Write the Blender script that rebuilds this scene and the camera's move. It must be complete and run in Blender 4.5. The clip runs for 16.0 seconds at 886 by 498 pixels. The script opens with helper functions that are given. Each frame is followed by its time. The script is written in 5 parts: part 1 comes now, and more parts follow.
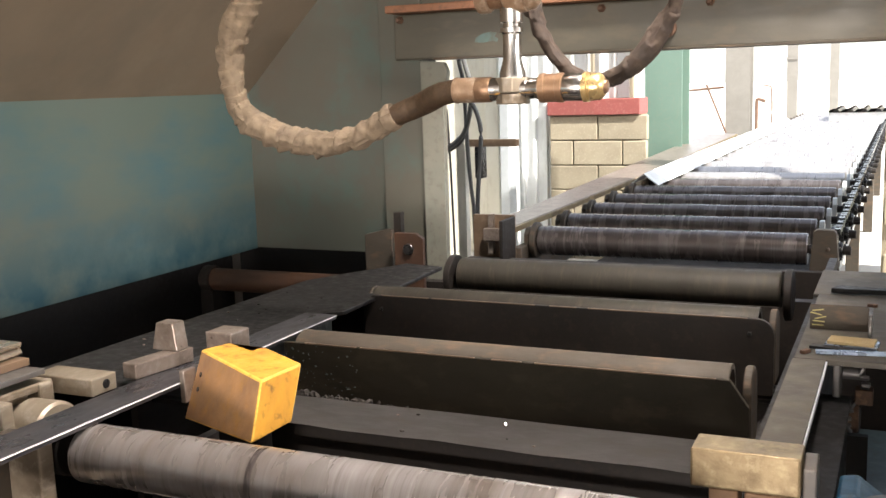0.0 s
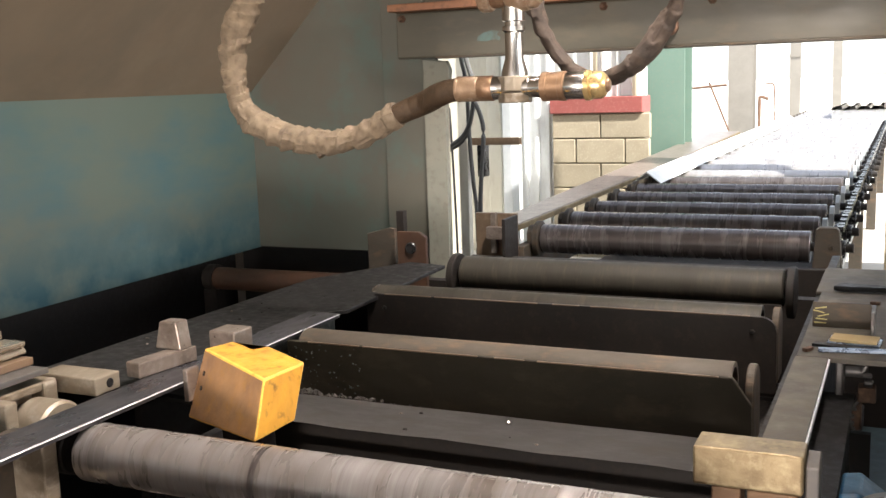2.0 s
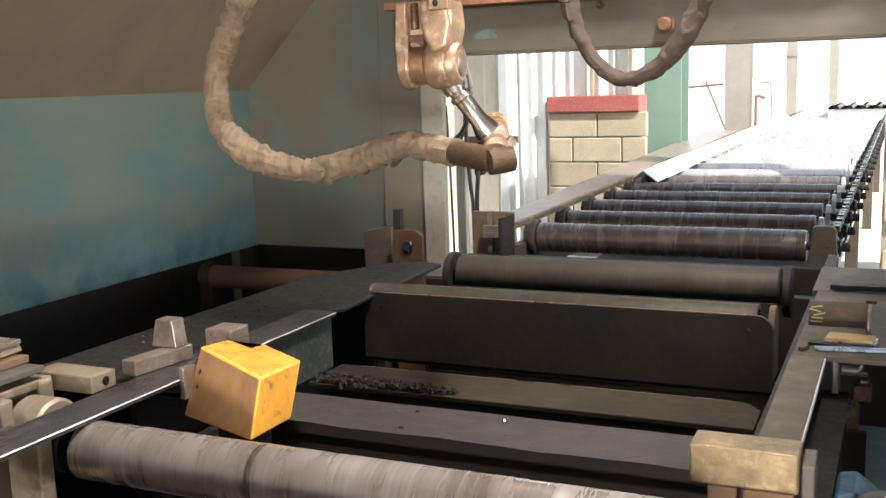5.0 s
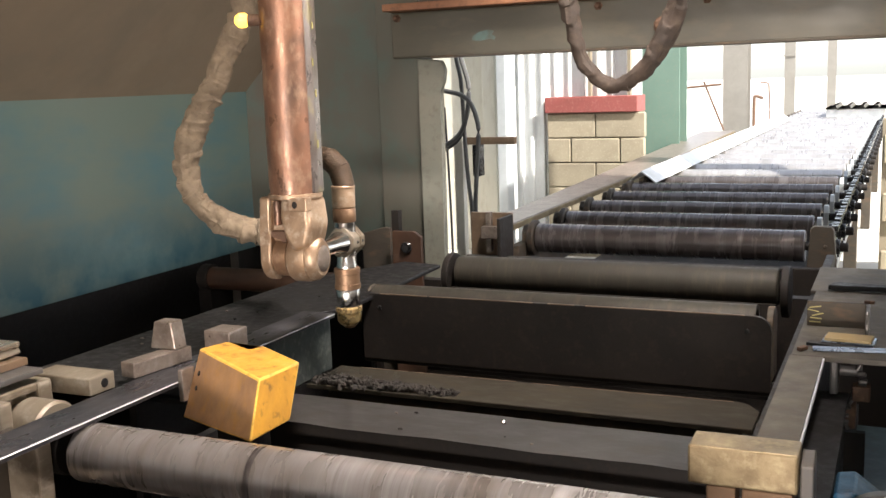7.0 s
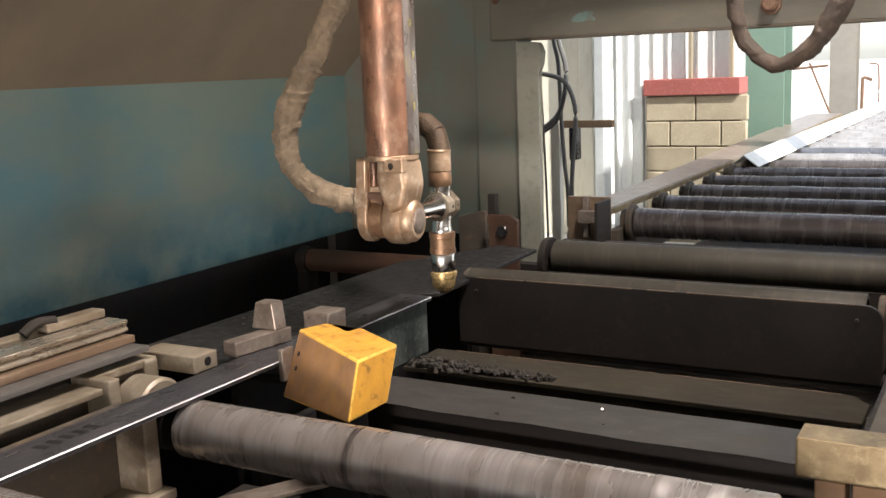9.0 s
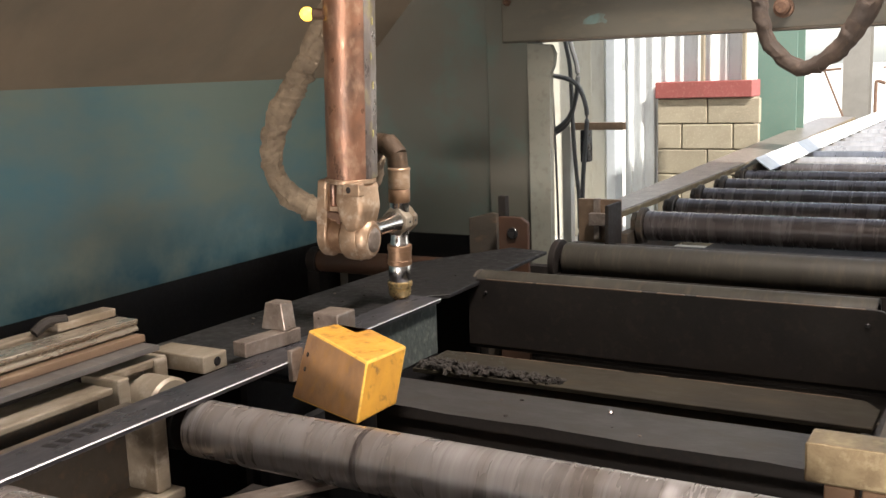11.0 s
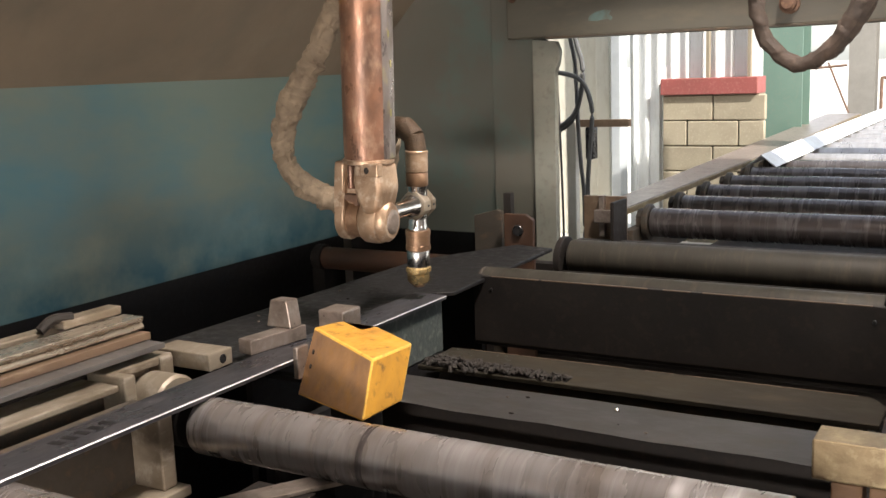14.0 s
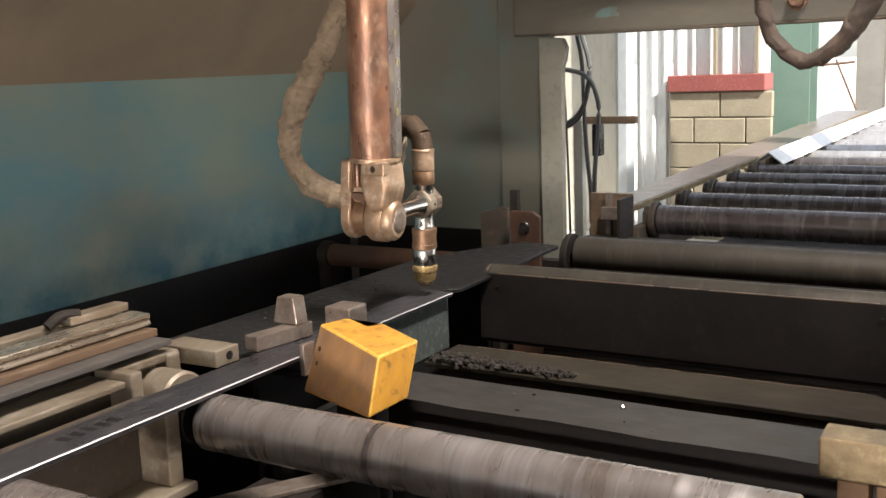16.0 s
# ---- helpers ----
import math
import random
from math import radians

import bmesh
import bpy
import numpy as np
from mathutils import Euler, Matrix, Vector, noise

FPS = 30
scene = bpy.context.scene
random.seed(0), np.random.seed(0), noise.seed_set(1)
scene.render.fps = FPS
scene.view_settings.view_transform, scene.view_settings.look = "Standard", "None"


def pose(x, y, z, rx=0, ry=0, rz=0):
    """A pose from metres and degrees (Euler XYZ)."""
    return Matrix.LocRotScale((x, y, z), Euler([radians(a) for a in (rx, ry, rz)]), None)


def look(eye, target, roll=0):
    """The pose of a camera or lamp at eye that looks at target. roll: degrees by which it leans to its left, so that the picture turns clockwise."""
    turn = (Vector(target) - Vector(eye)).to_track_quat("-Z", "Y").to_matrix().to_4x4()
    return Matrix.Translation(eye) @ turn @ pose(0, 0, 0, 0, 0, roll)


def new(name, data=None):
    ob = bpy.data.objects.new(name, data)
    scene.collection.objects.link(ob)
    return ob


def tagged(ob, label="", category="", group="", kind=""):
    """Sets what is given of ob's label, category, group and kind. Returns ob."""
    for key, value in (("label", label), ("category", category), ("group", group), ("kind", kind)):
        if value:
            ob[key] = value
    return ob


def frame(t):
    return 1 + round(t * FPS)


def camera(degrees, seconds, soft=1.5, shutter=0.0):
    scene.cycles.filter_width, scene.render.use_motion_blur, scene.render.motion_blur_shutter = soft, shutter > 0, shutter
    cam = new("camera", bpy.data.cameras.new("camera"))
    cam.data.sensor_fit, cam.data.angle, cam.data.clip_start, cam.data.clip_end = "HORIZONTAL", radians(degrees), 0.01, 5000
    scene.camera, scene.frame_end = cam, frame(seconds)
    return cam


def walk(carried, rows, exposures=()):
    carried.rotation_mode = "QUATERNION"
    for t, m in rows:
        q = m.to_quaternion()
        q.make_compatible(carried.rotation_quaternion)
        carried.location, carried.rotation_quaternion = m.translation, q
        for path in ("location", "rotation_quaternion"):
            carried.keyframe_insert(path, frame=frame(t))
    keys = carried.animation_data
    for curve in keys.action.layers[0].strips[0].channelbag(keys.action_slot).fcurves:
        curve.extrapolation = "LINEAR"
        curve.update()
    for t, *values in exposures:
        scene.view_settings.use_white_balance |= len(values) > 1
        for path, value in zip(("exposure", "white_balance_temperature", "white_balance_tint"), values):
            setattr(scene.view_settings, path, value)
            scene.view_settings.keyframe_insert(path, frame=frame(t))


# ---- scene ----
cam = camera(47.0, 16.0)
PATH = [
    (0.0, pose(-0.0010, 0.0015, 1.4497, 80.836, 1.810, 24.186)),
    (0.5, pose(-0.0008, 0.0012, 1.4496, 80.788, 1.864, 24.228)),
    (1.0, pose(-0.0008, 0.0012, 1.4492, 80.743, 1.856, 24.307)),
    (1.5, pose(0.0000, 0.0000, 1.4500, 80.742, 1.887, 24.331)),
    (2.0, pose(0.0008, -0.0004, 1.4505, 80.752, 1.961, 24.328)),
    (2.5, pose(-0.0006, 0.0008, 1.4498, 80.755, 1.955, 24.277)),
    (3.0, pose(0.0006, 0.0003, 1.4489, 80.734, 1.920, 24.253)),
    (3.5, pose(0.0003, -0.0007, 1.4523, 80.524, 1.830, 24.241)),
    (4.0, pose(0.0003, 0.0013, 1.4494, 80.591, 1.839, 24.199)),
    (6.5, pose(0.0011, -0.0005, 1.4507, 80.693, 1.883, 24.082)),
    (7.0, pose(0.0012, -0.0003, 1.4509, 80.710, 1.971, 24.057)),
    (7.5, pose(-0.0064, 0.0018, 1.4509, 80.742, 2.303, 24.889)),
    (8.0, pose(-0.0103, 0.0029, 1.4487, 80.587, 2.924, 27.367)),
    (8.5, pose(-0.0108, 0.0051, 1.4491, 80.097, 2.840, 28.435)),
    (9.0, pose(-0.0149, 0.0071, 1.4491, 79.992, 2.302, 29.309)),
    (11.5, pose(-0.0127, 0.0083, 1.4505, 80.091, 2.028, 29.973)),
    (12.0, pose(-0.0149, 0.0095, 1.4494, 80.086, 1.976, 29.933)),
    (12.5, pose(-0.0132, 0.0086, 1.4492, 80.051, 1.958, 29.944)),
    (13.0, pose(-0.0133, 0.0090, 1.4478, 80.036, 2.064, 29.901)),
    (13.5, pose(-0.0146, 0.0099, 1.4498, 79.955, 2.040, 29.925)),
    (14.0, pose(-0.0153, 0.0096, 1.4490, 79.954, 2.160, 30.226)),
    (14.5, pose(-0.0139, 0.0100, 1.4493, 79.868, 2.143, 30.408)),
    (15.0, pose(-0.0140, 0.0087, 1.4504, 79.850, 2.203, 30.463)),
    (15.5, pose(-0.0150, 0.0109, 1.4488, 79.828, 2.211, 30.532)),
    (16.0, pose(-0.0152, 0.0097, 1.4495, 79.789, 2.155, 30.587)),
]
walk(cam, PATH, exposures=[(0.0, 1.69), (4.2, 1.68), (6.5, 1.53), (7.0, 1.5), (8.5, 1.32), (16.0, 1.28)])

# ---- light ----
world = bpy.data.worlds.new("sky")
scene.world = world
world.use_nodes = True
wn = world.node_tree.nodes
sky = wn.new("ShaderNodeTexSky")
sky.sky_type, sky.sun_disc = "NISHITA", False
SUN_DIR = Vector((0.62, -0.30, 0.72)).normalized()
sky.dust_density = 1.2
sky.sun_elevation = math.asin(SUN_DIR.z)
sky.sun_rotation = math.atan2(SUN_DIR.x, SUN_DIR.y)
pale = wn.new("ShaderNodeHueSaturation")
pale.inputs["Saturation"].default_value = 0.45
world.node_tree.links.new(sky.outputs[0], pale.inputs["Color"])
world.node_tree.links.new(pale.outputs[0], wn["Background"].inputs[0])
wn["Background"].inputs[1].default_value = 0.15
sun = new("sun", bpy.data.lights.new("sun", "SUN"))
sun.data.energy, sun.data.angle, sun.data.color = 4.6, radians(0.6), (1.0, 0.95, 0.87)
sun.matrix_world = look(SUN_DIR * 30, (0, 0, 0))


def area(name, eye, target, w, h, energy, colour):
    ob = new(name, bpy.data.lights.new(name, "AREA"))
    ob.data.shape, ob.data.size, ob.data.size_y = "RECTANGLE", w, h
    ob.data.energy, ob.data.color = energy, colour
    ob.matrix_world = look(eye, target)
    return ob


# added key lamp far to the east, long and low, reaching over the aisle blocker
area("east_key_lamp", (8.2, 1.9, 3.25), (-1.6, 2.6, 1.2), 4.6, 0.3, 172, (1.0, 0.88, 0.80))
# added top lamp under the closed ceiling, over the aisle
area("overhead_fill_lamp", (0.20, 1.80, 4.36), (-0.8, 1.7, 0.8), 1.2, 0.6, 170, (1.0, 0.895, 0.82))
# added low lamp beyond the south opening, level with the table
area("south_fill_lamp", (0.0, -7.5, 0.66), (-0.6, 2.0, 0.9), 3.0, 0.4, 270, (1.0, 0.88, 0.80))


# ---- materials ----
def mat(name, base, rough=0.6, metal=0.0, second=None, scale=6.0, amount=0.5, third=None, scale2=40.0,
        amount2=0.3, stretch=(1, 1, 1), bump=0.15, bump_scale=60.0, rough_var=0.12, emit=None, per_object=0.0, coat=0.0, turned_steel=0.0, fleck=(0.52, 0.68), specular=0.5, scratch=0.0, patch=None):
    """Node material: base with two scales of mottling, relief and uneven gloss."""
    m = bpy.data.materials.new(name)
    m.use_nodes = True
    nt = m.node_tree
    n, l = nt.nodes, nt.links
    b = n["Principled BSDF"]
    tc = n.new("ShaderNodeTexCoord")
    mp = n.new("ShaderNodeMapping")
    mp.inputs["Scale"].default_value = stretch
    l.new(tc.outputs["Object"], mp.inputs[0])
    info = n.new("ShaderNodeObjectInfo")
    off = n.new("ShaderNodeVectorMath")
    off.operation = "SCALE"
    off.inputs[0].default_value = (13.1, 7.7, 5.3)
    l.new(info.outputs["Random"], off.inputs["Scale"])
    add = n.new("ShaderNodeVectorMath")
    l.new(mp.outputs[0], add.inputs[0])
    l.new(off.outputs[0], add.inputs[1])

    def noise_node(sc, detail, dist=0.0):
        t = n.new("ShaderNodeTexNoise")
        t.inputs["Scale"].default_value, t.inputs["Detail"].default_value, t.inputs["Roughness"].default_value = sc, detail, 0.62
        t.inputs["Distortion"].default_value = dist
        l.new(add.outputs[0], t.inputs["Vector"])
        return t

    def ramp(src, lo, hi):
        r = n.new("ShaderNodeMapRange")
        r.inputs["From Min"].default_value, r.inputs["From Max"].default_value = lo, hi
        l.new(src, r.inputs["Value"])
        return r.outputs[0]

    def mix(fac, a, c, k=1.0):
        x = n.new("ShaderNodeMix")
        x.data_type = "RGBA"
        mul = n.new("ShaderNodeMath")
        mul.operation = "MULTIPLY"
        mul.inputs[1].default_value = k
        l.new(fac, mul.inputs[0])
        l.new(mul.outputs[0], x.inputs["Factor"])
        for v, s in ((a, x.inputs["A"]), (c, x.inputs["B"])):
            if isinstance(v, tuple):
                s.default_value = (*v, 1)
            else:
                l.new(v, s)
        return x.outputs["Result"]

    col = base
    n1 = noise_node(scale, 5, 0.4)
    if second:
        col = mix(ramp(n1.outputs[0], 0.5 - 0.16, 0.5 + 0.2), col, second, amount)
    n2 = noise_node(scale2, 4)
    if third:
        col = mix(ramp(n2.outputs[0], *fleck), col, third, amount2)
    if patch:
        # ragged patches of touched-up paint along the panel's foot, darkened for shade there
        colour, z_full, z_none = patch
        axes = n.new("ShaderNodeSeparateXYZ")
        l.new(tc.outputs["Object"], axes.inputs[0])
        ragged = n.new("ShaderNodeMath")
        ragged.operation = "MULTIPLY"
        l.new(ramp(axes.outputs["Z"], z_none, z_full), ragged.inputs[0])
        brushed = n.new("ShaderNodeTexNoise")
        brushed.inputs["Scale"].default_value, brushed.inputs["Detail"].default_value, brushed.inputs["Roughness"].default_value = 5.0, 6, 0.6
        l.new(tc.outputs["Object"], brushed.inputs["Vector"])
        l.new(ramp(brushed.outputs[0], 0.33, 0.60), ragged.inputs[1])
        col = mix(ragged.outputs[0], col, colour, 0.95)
    if scratch:
        ring = n.new("ShaderNodeTexNoise")
        ring.inputs["Scale"].default_value, ring.inputs["Detail"].default_value = 9.0, 6
        squeeze = n.new("ShaderNodeMapping")
        squeeze.inputs["Scale"].default_value = (5.0, 0.3, 0.3)
        l.new(add.outputs[0], squeeze.inputs[0])
        l.new(squeeze.outputs[0], ring.inputs["Vector"])
        col = mix(ramp(ring.outputs[0], 0.58, 0.68), col, (0.56, 0.53, 0.53), scratch)
        col = mix(ramp(ring.outputs[0], 0.46, 0.34), col, (0.07, 0.052, 0.042), scratch)
    if per_object:
        hs = n.new("ShaderNodeHueSaturation")
        l.new(ramp(info.outputs["Random"], 0, 1), hs.inputs["Value"])
        hs.inputs["Value"].default_value = 1
        r = hs.inputs["Value"].links[0].from_node
        r.inputs["To Min"].default_value, r.inputs["To Max"].default_value = 1 - per_object, 1 + per_object
        if isinstance(col, tuple):
            hs.inputs["Color"].default_value = (*col, 1)
        else:
            l.new(col, hs.inputs["Color"])
        col = hs.outputs[0]
    if isinstance(col, tuple):
        b.inputs["Base Color"].default_value = (*col, 1)
    else:
        l.new(col, b.inputs["Base Color"])
    rr = n.new("ShaderNodeMapRange")
    rr.inputs["From Min"].default_value, rr.inputs["From Max"].default_value = 0.3, 0.7
    rr.inputs["To Min"].default_value, rr.inputs["To Max"].default_value = max(0.05, rough - rough_var), min(1, rough + rough_var)
    l.new(n2.outputs[0], rr.inputs["Value"])
    l.new(rr.outputs[0], b.inputs["Roughness"])
    b.inputs["Metallic"].default_value = metal
    b.inputs["Coat Weight"].default_value = coat
    b.inputs["Coat Roughness"].default_value = 0.16
    b.inputs["Specular IOR Level"].default_value = specular
    if turned_steel:
        tg = n.new("ShaderNodeTangent")
        tg.direction_type, tg.axis = "RADIAL", "X"
        l.new(tg.outputs[0], b.inputs["Tangent"])
        b.inputs["Anisotropic"].default_value = turned_steel
    if bump:
        n3 = noise_node(bump_scale, 4)
        bp = n.new("ShaderNodeBump")
        bp.inputs["Strength"].default_value, bp.inputs["Distance"].default_value = bump, 0.004
        l.new(n3.outputs[0], bp.inputs["Height"])
        l.new(bp.outputs[0], b.inputs["Normal"])
    if emit:
        b.inputs["Emission Color"].default_value, b.inputs["Emission Strength"].default_value = (*emit[0], 1), emit[1]
    return m


